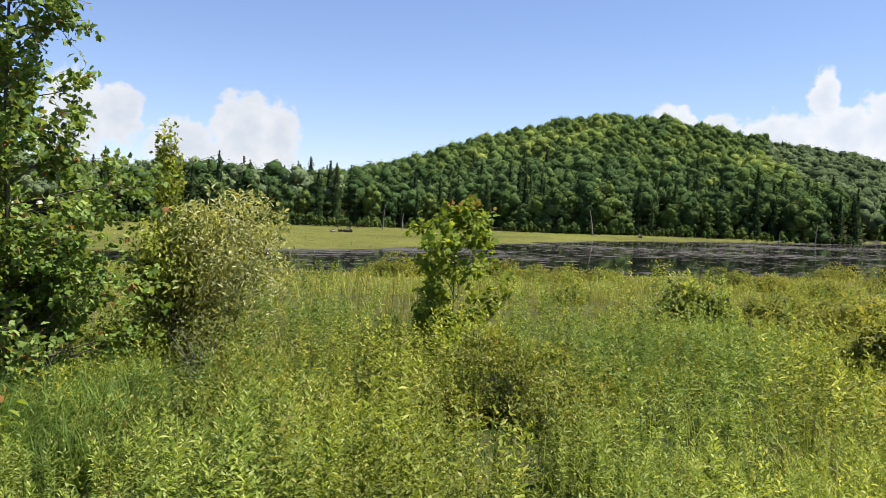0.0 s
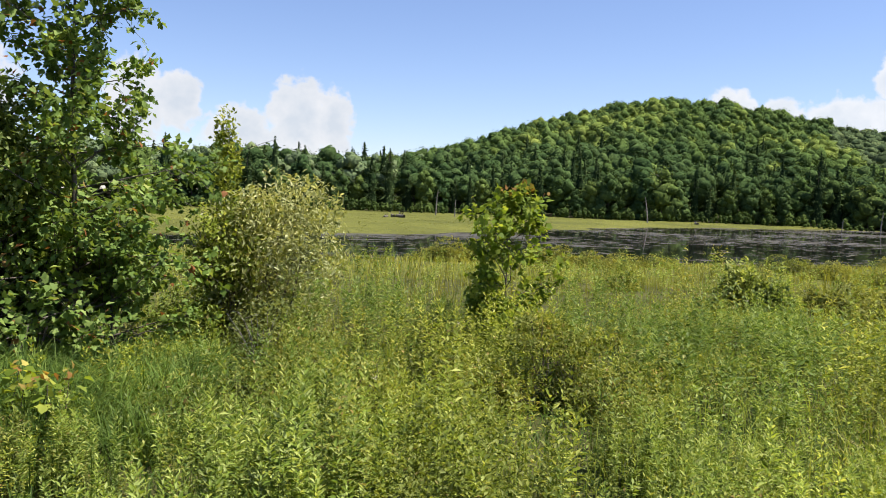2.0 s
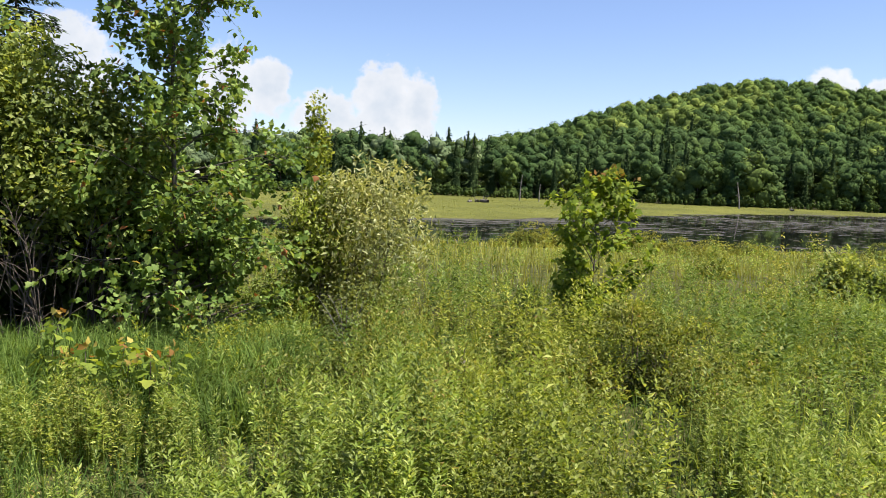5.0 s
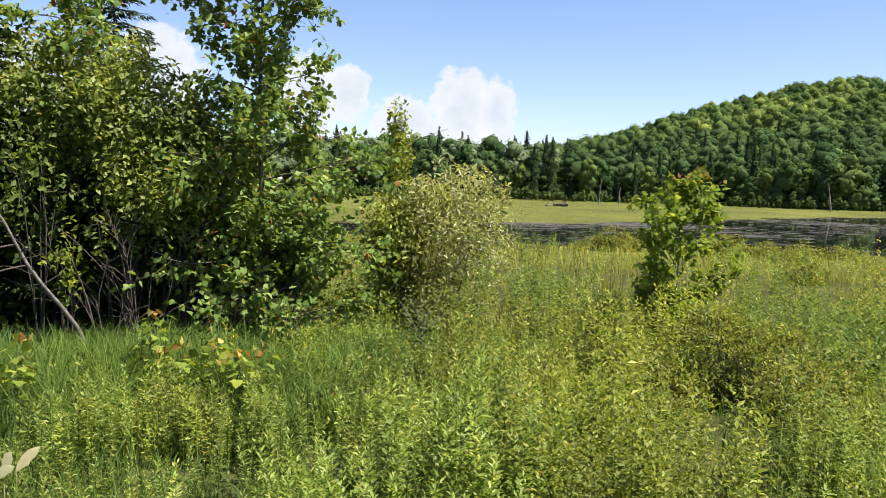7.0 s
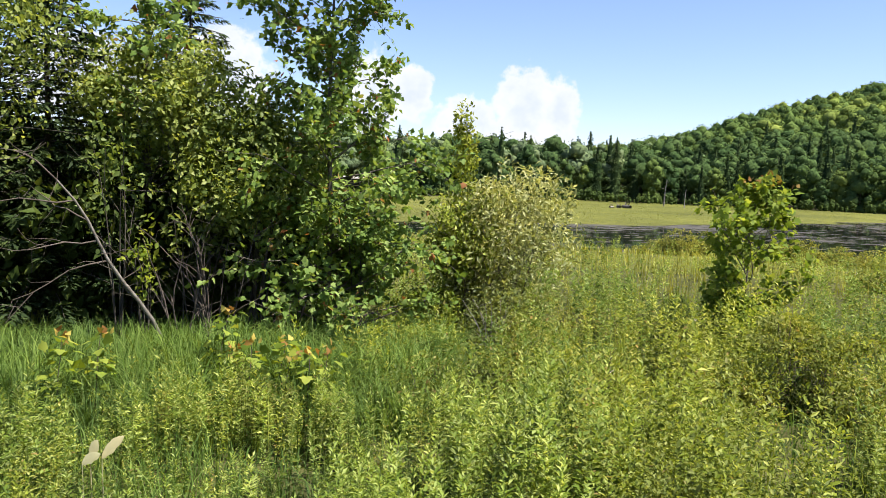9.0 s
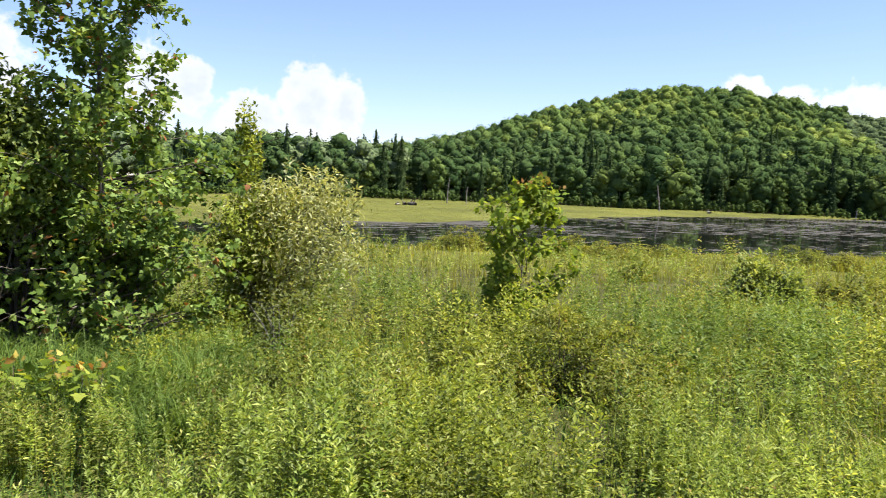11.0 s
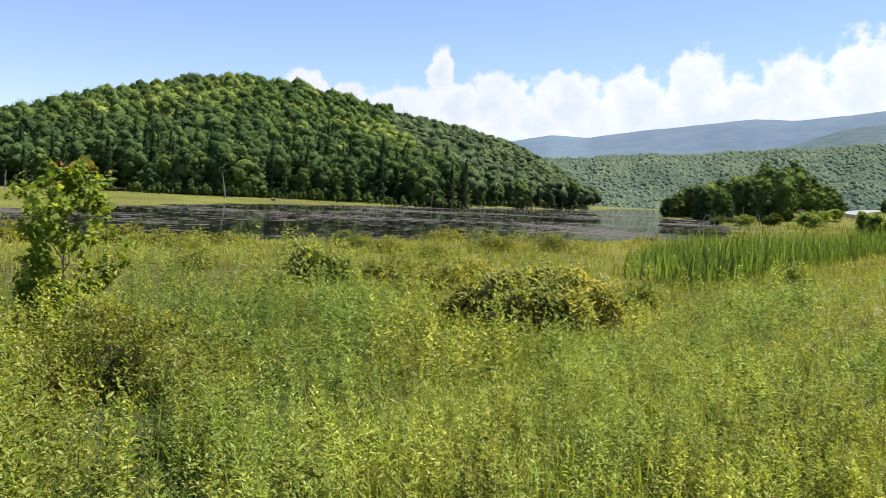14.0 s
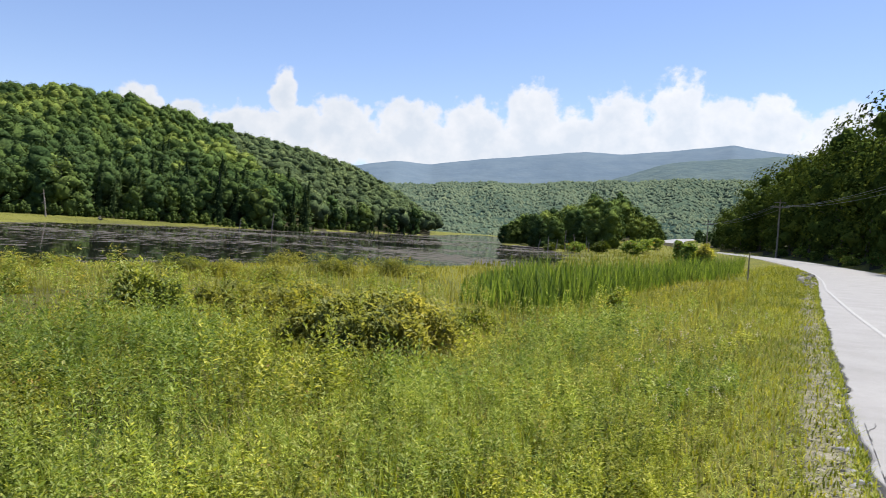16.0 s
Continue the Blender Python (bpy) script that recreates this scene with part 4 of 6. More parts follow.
def herbs(name, xs, ys, talls, n, leaf, mat, label, ratio=0.28, bushy=0.0, stems=True, shape="leaf"):
    """A stand of leafy herbs, each with a stem and leaves up its length."""
    bank = herb_bank(9, n, leaf, bushy)
    zs = height(xs, ys)
    parts = []
    for b, (c, a, nn, l) in enumerate(bank):
        sel = np.arange(len(xs)) % 9 == b
        m = sel.sum()
        if not m:
            continue
        ang = rng.random(m) * 2 * math.pi
        ca, sa = np.cos(ang)[:, None], np.sin(ang)[:, None]

        def spin(p):
            return np.stack([p[None, :, 0] * ca - p[None, :, 1] * sa, p[None, :, 0] * sa + p[None, :, 1] * ca, np.broadcast_to(p[None, :, 2], (m, len(p)))], -1)
        sc = talls[sel][:, None, None]
        base = np.stack([xs[sel], ys[sel], zs[sel]], -1)
        pos = spin(c) * sc + base[:, None]
        k = np.broadcast_to(np.sqrt(talls[sel])[:, None], (m, len(c))).ravel()
        ln = np.tile(l, m) * k
        parts.append(leaves(pos.reshape(-1, 3), spin(a).reshape(-1, 3), spin(nn).reshape(-1, 3), ln, ln * ratio, shape=shape))
        if stems:
            up = np.stack([np.cos(ang), np.sin(ang), np.full(m, 9.0)], 1) * np.array([0.3, 0.3, 1])
            parts.append(leaves(base - np.array([0, 0, 0.03]), up, np.stack([np.sin(ang), np.cos(ang), 0 * ang], 1), talls[sel] * 0.95, np.full(m, 0.012), 0.0, "stalk"))
    v, f = join(parts)
    return tagged(obj(name, mesh_np(name, v, f), mat), label, "herbs", kind="stuff")


def blades(name, xs, ys, talls, width, mat, label, droop=0.35, category="grass", zs=None, kind="stuff", ang=None, knots=(0, 0.55, 1.0)):
    """Grass blades of bent facets; ang gives the way each one leans."""
    n = len(xs)
    zs = height(xs, ys) - 0.02 if zs is None else zs
    ang = rng.random(n) * 2 * math.pi if ang is None else ang
    out = np.stack([np.cos(ang), np.sin(ang), 0 * ang], 1)
    side = np.stack([-np.sin(ang), np.cos(ang), 0 * ang], 1)
    b = np.stack([xs, ys, zs], 1)
    d = rng.uniform(0.1, 1.0, n) * droop
    w = np.broadcast_to(width, (n,)) * rng.uniform(0.7, 1.3, n)
    up = np.array([0, 0, 1.0])
    T = talls[:, None]

    def at(u):
        return b + up * T * (u - 0.35 * d[:, None] * u ** 3) + out * T * d[:, None] * u ** 2
    W = (w / 2)[:, None] * side
    rows = []
    for i, u in enumerate(knots[:-1]):
        e = 0.8 if i == 0 else 1.0 - 0.3 * (i > 1)
        rows += [at(u) - W * e, at(u) + W * e]
    v = np.stack(rows + [at(knots[-1])], 1)
    q = len(rows)
    k = np.arange(n)[:, None] * (q + 1)
    f = [np.concatenate([k + np.array([[i, i + 1, i + 3, i + 2]]) for i in range(0, q - 2, 2)]), k + np.array([[q - 2, q - 1, q]])]
    return tagged(obj(name, mesh_np(name, v.reshape(-1, 3), f), mat), label, category, kind=kind)


def scatter(n, a0, a1, r0, r1, power=2.0):
    """Points in a sector; power 2 is even over the ground, less is denser near the eye."""
    az = np.radians(rng.uniform(a0, a1, n))
    r = (r0 ** power + (r1 ** power - r0 ** power) * rng.random(n)) ** (1 / power)
    return r * np.sin(az), r * np.cos(az)


def fbm(x, y, s, seed=0.0):
    v = 0
    for i, k in enumerate((1.0, 2.1, 4.3)):
        v = v + np.sin(x * s * k + 1.7 * np.sin(y * s * k * 0.8 + seed) + seed * 3) * np.sin(y * s * k * 1.1 + 1.3 * np.sin(x * s * k * 0.7 + seed * 2)) / (i + 1)
    return v

# ---- woods ----
WOOD_A = (-12, 96.5)
gx_, gy_ = np.meshgrid(np.arange(-130, 530, 5.5), np.arange(-60, 330, 5.5), indexing="ij")
gx_[:, 1::2] += 2.75
wx_, wy_ = (gx_ + rng.normal(0, 1.2, gx_.shape)).ravel(), (gy_ + rng.normal(0, 1.2, gx_.shape)).ravel()
waz, wr = np.degrees(np.arctan2(wx_, wy_)), np.hypot(wx_, wy_)
keep = (waz > -12) & (waz < 96.2) & (wr > wood_front(waz) + 5) & (wr < crest_range(waz) + 14) & ~((waz < 30) & (rng.random(len(wr)) < 0.85))
wx_, wy_, waz, wr = wx_[keep], wy_[keep], waz[keep], wr[keep]
inn = wr - wood_front(waz)
con = rng.random(len(wx_)) < np.interp(waz, [40, 50, 70, 96], [0.16, 0.18, 0.28, 0.25]) * np.interp(inn, [0, 25, 60, 110], [1.6, 1.0, 0.3, 0.0])
tl = TREE_H * rng.choice([0.82, 0.9, 0.97, 1.03, 1.12], len(wx_)) * rng.uniform(0.94, 1.06, len(wx_)) * (1 + 0.05 * fbm(wx_, wy_, 0.05, 2.0))
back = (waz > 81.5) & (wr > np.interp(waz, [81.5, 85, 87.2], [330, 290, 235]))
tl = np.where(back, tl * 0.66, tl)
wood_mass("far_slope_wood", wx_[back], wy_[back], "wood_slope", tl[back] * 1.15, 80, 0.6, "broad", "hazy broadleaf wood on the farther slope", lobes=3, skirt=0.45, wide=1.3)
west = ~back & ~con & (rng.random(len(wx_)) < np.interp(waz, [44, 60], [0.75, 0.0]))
wood_mass("west_wood", wx_[west], wy_[west], "wood_far", tl[west], 190, 0.55, "broad", "broadleaf wood west of the hill, haze put into its grey-green", lobes=6, skirt=0.3, wide=0.85)
con &= ~back
# kinds of tree keep together in drifts up the slope
# the inn term puts shade at the hill's foot into darker greens
drift = fbm(wx_, wy_, 0.034, 4.0) * 0.7 + rng.normal(0, 0.4, len(wx_)) + np.interp(inn, [0, 40, 120, 200], [-1.1, -0.5, 0.15, 0.1])
rest = ~back & ~west & ~con
for name, sel, mat, label in (("hill_wood", rest & (np.abs(drift) <= 0.45), "wood_leaves", "dense summer broadleaf wood covering the hill"),
                              ("hill_maples", rest & (drift > 0.45), "wood_light", "sunlit yellow-green maples on the hill"),
                              ("hill_dark_wood", rest & (drift < -0.45), "wood_deep", "dark green broadleaf trees in the hill's wood")):
    wood_mass(name, wx_[sel], wy_[sel], mat, tl[sel], 230, 0.52, "broad", label, lobes=5, skirt=0.45, wide=1.02)
wood_mass("hill_conifers", wx_[con], wy_[con], "wood_needles", tl[con] * 1.15, 200, 1.0, "conifer", "dark conifers scattered through the hillside wood")

protos = [wood_tree("broad", 12.0, 400, 0.6, "tree", "green broadleaf tree with a full crown at the wood's edge", mat=m) for m in ("wood_leaves", "wood_deep", "wood_leaves", "wood_deep")]
cons = [wood_tree("conifer", 13.5, 700, 0.8, "conifer", "dark green conifer standing at the wood's edge") for _ in range(3)]
used = set()


def stand(proto, x, y, scale, group):
    m = pose(x, y, float(height(x, y)) - 0.05, 0, 0, rng.uniform(0, 360)) @ Matrix.Diagonal((scale, scale, scale * rng.uniform(0.9, 1.1), 1))
    if proto not in used:
        used.add(proto)
        proto.matrix_world = m
        return tagged(proto, group=group)
    o = copy_thing(proto, m)
    o.scale = m.to_scale()
    return tagged(o, group=group)


az = 36.0
i = 0
while az < 94.9:
    r = float(wood_front(az)) + rng.uniform(-1, 5)
    x, y = polar(az, r)
    if rng.random() < np.interp(az, [36, 60, 96], [0.45, 0.4, 0.35]):
        stand(cons[i % 3], x, y, rng.uniform(0.6, 1.05), "trees along the far shore")
    else:
        stand(protos[i % 4], x, y, rng.uniform(0.6, 1.05), "trees along the far shore")
    az += math.degrees(rng.uniform(2.8, 4.8) / r)
    i += 1
# beyond the road
huge = [wood_tree("broad", 12.0, 5600, 0.21, "tree", "tall forest tree beside the road, shade put into its leaf colour", mat="forest_shade_leaves", solid=0.36, lobes=12, skirt=0.08) for _ in range(3)]
bigs = [wood_tree("broad", 12.0, 2300, 0.3, "tree", "tall forest tree beside the road, shade put into its leaf colour", mat="forest_shade_leaves", solid=0.5, lobes=11, skirt=0.07) for _ in range(3)]
for i, (s, o) in enumerate([(s, o) for s in np.arange(60, 318, 9.0) for o in (10.5, 17, 27) if o < 20 or s < 110]):
    s2, o2 = s + rng.uniform(-3, 3), -ROAD_W - o - rng.uniform(-1.5, 1.5) - (3.0 if s > 215 else 0.0)
    x, y = edge_at(np.array([s2]), o2)
    if s2 > 150 and abs(math.degrees(math.atan2(x[0], y[0])) - 114.63) < 0.75:
        continue
    stand((huge[i % 3] if s < 125 else bigs[i % 3]), float(x[0]), float(y[0]), float(np.interp(s2, [60, 160, 215, 260, 315], [2.0, 2.05, 1.95, 1.75, 1.2])) * rng.uniform(0.78, 1.08), "trees beyond the road")
for i, s in enumerate(np.concatenate([np.arange(300, 490, 10.0), np.arange(335, 480, 7.0)])):
    x, y = edge_at(np.array([s + rng.uniform(-2, 2)]), -ROAD_W - rng.uniform(3, 16) if i < 19 else rng.uniform(8, 40))
    stand(protos[i % 4], float(x[0]), float(y[0]), rng.uniform(0.25, 0.5) if i < 19 else rng.uniform(0.5, 0.8), "trees beyond the road")
for i in range(22):
    x, y = edge_at(np.array([rng.uniform(286, 345)]), rng.uniform(2.5, 12))
    if math.degrees(math.atan2(x[0], y[0])) < 111.75:
        stand(protos[i % 4], float(x[0]), float(y[0]), rng.uniform(0.3, 0.5), "trees beyond the road")
for i in range(14):
    x, y = polar(rng.uniform(110.6, 111.75), rng.uniform(232, 262))
    if along_road(np.array([x]), np.array([y]))[0][0] > 3:
        stand(protos[i % 4], x, y, rng.uniform(0.3, 0.5), "trees beyond the road")
# knoll by the lake
knolls = [wood_tree("broad", 12.0, 640, 0.5, "tree", "rounded green broadleaf tree on the knoll by the lake", mat=m, solid=0.75) for m in ("wood_leaves", "wood_light", "wood_deep")]
ix, iy = scatter(175, 100.3, 111.4, 202, 285)
ok = to_lake(ix, iy) > 1.5
ok &= along_road(ix, iy)[0] > 9
for i, (x, y) in enumerate(zip(ix[ok], iy[ok])):
    edge_near = np.interp(math.degrees(math.atan2(x, y)), [100.3, 102.0, 106, 108.5, 109.8, 111.0], [0.45, 0.66, 0.78, 0.88, 0.76, 0.45])
    stand(knolls[i % 3], float(x), float(y), float(edge_near) * rng.uniform(0.85, 1.1), "trees on the knoll")

# crowns over the ridge beyond the lake
n = 11000
a_, u_ = rng.uniform(88, 119.5, n), rng.random(n) ** 0.75
_, _, dist, azs, els, rough, _ = RIDGES[0]
r_ = dist * (0.62 + 0.38 * u_)
rad_ = rng.uniform(3.2, 5.6, n)
c = np.stack([r_ * np.sin(np.radians(a_)), r_ * np.cos(np.radians(a_)), ridge_z(a_, u_, dist, azs, els, rough) + rad_ * rng.uniform(-0.75, -0.15, n)], 1)
v = c[:, None] + OCT_V[None] * rad_[:, None, None] * rng.uniform(0.8, 1.2, (n, 6, 1))
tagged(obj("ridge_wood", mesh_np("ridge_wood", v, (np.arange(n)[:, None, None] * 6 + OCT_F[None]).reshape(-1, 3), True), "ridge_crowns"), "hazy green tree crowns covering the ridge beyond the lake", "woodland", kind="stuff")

# shrub fringe at the foot of the wood
fx, fy = [], []
for a in np.arange(36, 95, 0.3):
    r = float(wood_front(a)) - rng.uniform(1, 6)
    if rng.random() < 0.9:
        x, y = polar(a, r)
        fx.append(x), fy.append(y)
fx, fy = np.array(fx), np.array(fy)
wood_mass("fringe_bushes", fx, fy, "wood_leaves", rng.uniform(0.9, 3.0, len(fx)), 110, 1.5, "broad", "low green bushes along the foot of the wood", lobes=6, skirt=0.1)

# ---- meadow ----


def place(n, a0, a1, r0, r1, power, dmin=2.3, dmax=1e9, lake=0.5):
    x, y = scatter(n, a0, a1, r0, r1, power)
    d, s = along_road(x, y)
    ok = (d > dmin) & (d < dmax) & (to_lake(x, y) > lake)
    return x[ok], y[ok], d[ok]


HOLES = [(64.3, 9.0, 0.75), (64.4, 9.7, 0.95), (64.4, 10.3, 0.8), (43.9, 11.7, 0.55), (43.9, 12.6, 0.5), (62.6, 9.6, 0.75), (64.5, 9.3, 0.6), (57.5, 10.2, 0.4), (21.0, 13.6, 3.6), (28.0, 14.0, 2.6), (33.0, 13.2, 1.2), (76.9, 19.9, 1.5), (90.0, 14.6, 1.1), (93.0, 14.3, 1.3), (96.0, 14.5, 1.2), (94.5, 16.0, 1.6), (90.5, 16.2, 1.4)]

# shaded pockets between the stands of herbs
pk = np.random.default_rng(3)
HOLES += [(float(a), float(r), float(w)) for a, r, w in zip(pk.uniform(37, 102, 46), pk.uniform(7.0, 14.5, 46), pk.uniform(0.28, 0.55, 46))]
HOLES += [(float(a), float(r), float(w)) for a, r, w in zip(pk.uniform(61, 84, 20), pk.uniform(5.0, 8.4, 20), pk.uniform(0.2, 0.36, 20))]
HOLES += [(float(a), float(r), float(w)) for a, r, w in zip(pk.uniform(18, 44, 14), pk.uniform(5.2, 8.6, 14), pk.uniform(0.2, 0.4, 14))]


def clear(x, y):
    ok = np.ones(len(x), bool)
    for a, r, w in HOLES:
        hx, hy = polar(a, r)
        ok &= np.hypot(x - hx, y - hy) > w
    return ok


def herb_zone(clumps, per, r0, r1, power, leaf, n, shape, tag, stems):
    """Herbs in clumps of like kind and height, with shaded gaps between the clumps."""
    x, y, d = place(clumps, 5, 124, r0, r1, power, 1.2)
    k = clear(x, y) & ~((np.degrees(np.arctan2(x, y)) < 35 + 2 * np.sin(x * 3)) & (np.hypot(x, y) > 8.0) & (rng.random(len(x)) < 0.93))
    x, y, d = x[k], y[k], d[k]
    az_ = np.degrees(np.arctan2(x, y))
    k = fbm(x, y, 1.15, 7.0) > -0.95
    x, y, d, az_ = x[k], y[k], d[k], az_[k]
    kind = fbm(x, y, 0.45, 1.0) * 0.9 + rng.normal(0, 0.22, len(x)) + np.interp(az_, [20, 34, 42, 60, 66, 80, 87, 94, 101], [-0.1, 0.0, 0.12, -0.1, -0.45, -0.3, 0.35, 0.4, -0.05]) - np.where((az_ < 44) & (np.hypot(x, y) < 8), 0.35, 0.0)
    tall = (0.78 + 0.24 * fbm(x, y, 0.6, 2.0)) * rng.uniform(0.55, 1.4, len(x)) * np.interp(d, [1.2, 2.5, 4.0, 6.0], [0.25, 0.5, 0.78, 1.0])
    tall = tall * np.where((az_ < 37) & (np.hypot(x, y) < 10), np.interp(az_, [31, 37], [0.85, 1.0]), 1.0)
    spread_ = rng.uniform(0.08, 0.2, len(x))
    num = rng.poisson(per, len(x)) + 1
    ix_ = np.repeat(np.arange(len(x)), num)
    off = rng.normal(0, 1, (len(ix_), 2)) * spread_[ix_][:, None]
    px, py = x[ix_] + off[:, 0], y[ix_] + off[:, 1]
    kd = kind[ix_]
    th = tall[ix_] * rng.uniform(0.72, 1.12, len(ix_)) * np.clip(1.08 - 1.0 * np.hypot(*off.T), 0.6, 1.1)
    ys_, bs_ = kd > 0.25, kd < -0.15
    os_ = ~ys_ & ~bs_
    herbs("yellow_herbs" + tag, px[ys_], py[ys_], th[ys_], n, leaf, "herb_yellow", "yellow-green leafy meadow herbs in full growth", 0.40, 0.05, stems, shape)
    herbs("goldenrod" + tag, px[bs_], py[bs_], th[bs_] * 1.05, n, leaf * 1.1, "herb_blue", "upright blue-green leafy stems in dense stands", 0.33, 0.0, stems, shape)
    herbs("meadowsweet" + tag, px[os_], py[os_], th[os_], n, leaf * 0.8, "herb_olive", "olive-green branching meadow shrublets", 0.5, 0.12, stems, shape)


herb_zone(1120, 3.0, 4.3, 8.5, 1.6, 0.056, 60, "leaf", "", True)
herb_zone(2700, 2.8, 8.5, 17.5, 1.7, 0.082, 28, "leaf", "_beyond", False)
herb_zone(900, 3.0, 17.5, 34, 1.3, 0.11, 16, "leaf", "_far", False)
x, y, d = place(5200, 84, 126, 3.2, 24, 1.3, 0.5, 5.5)
herbs("verge_herbs", x, y, rng.uniform(0.15, 0.45, len(x)) * np.interp(d, [0.5, 2, 4], [0.3, 0.8, 1.3]), 26, 0.06, "herb_blue", "low green weeds along the verge", 0.32, 0.08, False, "lance")

# low growth under the herbs
x, y, d = place(26000, 5, 126, 4.0, 15, 1.3, 1.6)
blades("undergrass", x, y, rng.uniform(0.14, 0.36, len(x)), 0.012, "grass_lush", "short dense grass shaded below the herbs", 1.3)
# grass between the herbs
x, y, d = place(30000, 5, 127, 4.2, 13, 1.2, 1.2)
k = clear(x, y) & (fbm(x, y, 0.8, 11.0) + rng.normal(0, 0.3, len(x)) > -0.5)
x, y, d = x[k], y[k], d[k]
# western grass takes the darker green: shade put into its colour
west_ = np.degrees(np.arctan2(x, y)) < 43
blades("shaded_grass", x[west_], y[west_], rng.uniform(0.3, 0.65, west_.sum()) * np.interp(d[west_], [1.2, 2.5, 5], [0.3, 0.6, 1]), 0.009, "grass_lush", "grass among the herbs below the thicket, shade put into its green", 1.1)
x, y, d = x[~west_], y[~west_], d[~west_]
blades("meadow_grass", x, y, rng.uniform(0.35, 0.85, len(x)) * np.interp(d, [1.2, 2.5, 5], [0.3, 0.6, 1]), 0.008, "grass_near", "tall green grass blades among the herbs", 0.9)
x, y, d = place(30000, 85, 127, 3.2, 46, 1.25, 0.7, 10)
blades("verge_grass", x, y, rng.uniform(0.3, 0.65, len(x)) * np.interp(d, [0.8, 2.5, 5], [0.25, 0.6, 1]), 0.008, "grass_verge", "yellowing seeded grass on the verge", 0.95)
s_ = 2 + 88 * rng.random(30000) ** 1.7
o_ = 0.02 + np.abs(rng.normal(0, 1.0, 30000)) * np.interp(s_, [2, 30, 90], [1, 1.4, 3])
x, y = edge_at(s_, o_)
m = (fbm(x, y, 1.7, 5.0) + rng.normal(0, 0.55, len(o_)) > np.interp(o_, [0, 0.2, 0.36, 0.6, 0.85], [-1.4, -1.2, -0.35, -0.5, -3]))
blades("shoulder_grass", x[m], y[m], rng.uniform(0.05, 0.16, m.sum()) * np.interp(s_[m], [2, 20, 60, 90], [1, 1.3, 2.4, 3]) * np.interp(o_[m], [0, 0.8, 2, 4], [0.7, 1, 1.5, 2.2]), 0.012 * np.interp(s_[m], [2, 30, 90], [1, 1.6, 3]), "grass_verge", "short trodden grass along the shoulder", 1.4)
s_ = rng.uniform(-14, 3, 9000)
o_ = 0.02 + np.abs(rng.normal(0, 0.6, 9000))
x, y = edge_at(s_, o_)
blades("roadside_grass", x, y, rng.uniform(0.05, 0.16, 9000), 0.012, "grass_verge", "short grass along the road behind the viewpoint", 1.4)
s_ = 2.4 + 60 * rng.random(11000) ** 1.6
o_ = -0.015 + np.abs(rng.normal(0, 0.075, 11000))
x, y = edge_at(s_, o_)
m = fbm(x, y, 2.6, 1.0) + rng.normal(0, 0.5, len(x)) > -0.45
blades("edge_grass", x[m], y[m], rng.uniform(0.05, 0.14, m.sum()), 0.010 * np.interp(s_[m], [2, 60], [1, 2]), "grass_near", "tufts of grass along the asphalt's edge", 1.2)
x, y, d = place(4200, 80, 126, 4.0, 20, 1.3, 0.6, 8)
blades("straw_grass", x, y, rng.uniform(0.3, 0.75, len(x)) * np.interp(d, [0.6, 2.5, 5], [0.3, 0.7, 1.15]), 0.007, "grass_dry", "pale dry grass stalks bent over the verge", 1.5)
x, y = scatter(17000, -60, 175, 0.3, 8.0, 1.5)
d = along_road(x, y)[0]
a_ = np.degrees(np.arctan2(x, y))
m = (d > 0.5) & ((np.hypot(x, y) < 4.6) | (a_ < 5) | (a_ > 127))
blades("path_grass", x[m], y[m], rng.uniform(0.06, 0.3, m.sum()) * np.interp(d[m], [0.5, 2, 5], [0.6, 1, 1.6]), 0.011, "grass_near", "short trampled grass behind the verge", 1.0)
x, y, d = place(640, 2, 41, 8.0, 13.6, 2.0)
tx, ty = np.repeat(x, 26), np.repeat(y, 26)
way = rng.random(len(tx)) * 2 * math.pi
lean = np.repeat(rng.random(len(x)) * 2 * math.pi, 26)
way = np.where(rng.random(len(tx)) < 0.4, lean + rng.normal(0, 0.5, len(tx)), way)
px, py = tx + np.cos(way) * 0.07 + rng.normal(0, 0.06, len(tx)), ty + np.sin(way) * 0.07 + rng.normal(0, 0.06, len(tx))
blades("lush_grass", px, py, rng.uniform(0.55, 1.1, len(px)) * np.interp(np.hypot(px, py), [8, 9.3, 11, 13], [0.6, 0.95, 0.85, 0.6]), 0.012, "grass_lush", "long lush grass bending over in tufts below the thicket", 1.5, ang=way, knots=(0, 0.4, 0.75, 1.0))
# sedge meadow out to the shore and on the far side
x, y, d = place(36000, 8, 118, 14, 62, 1.4)
blades("sedge", x, y, rng.uniform(0.3, 0.62, len(x)) * np.interp(to_lake(x, y), [1, 12], [0.4, 1]), 0.022 * np.interp(np.hypot(x, y), [14, 60], [0.8, 2.0]), "sedge", "yellow-green sedge covering the marsh", 0.7)
x, y, d = place(6500, 72, 101, 12.8, 22, 2.0)
blades("marsh_grass", x, y, rng.uniform(0.2, 0.5, len(x)), 0.014, "grass_near", "short green marsh grass round the bushes", 0.9)
x, y = scatter(36000, 8, 117, 60, 215, 1.4)
lk, wf = to_lake(x, y), wood_front(np.degrees(np.arctan2(x, y)))
m = (lk > 0.5) & (np.hypot(x, y) < wf) & (along_road(x, y)[0] > 6)
blades("far_sedge", x[m], y[m], rng.uniform(0.08, 0.2, m.sum()) * np.where(np.degrees(np.arctan2(x[m], y[m])) > 99, 4.0, 0.55), 0.10, "sedge", "yellow-green sedge meadow on the far shore", 0.5)

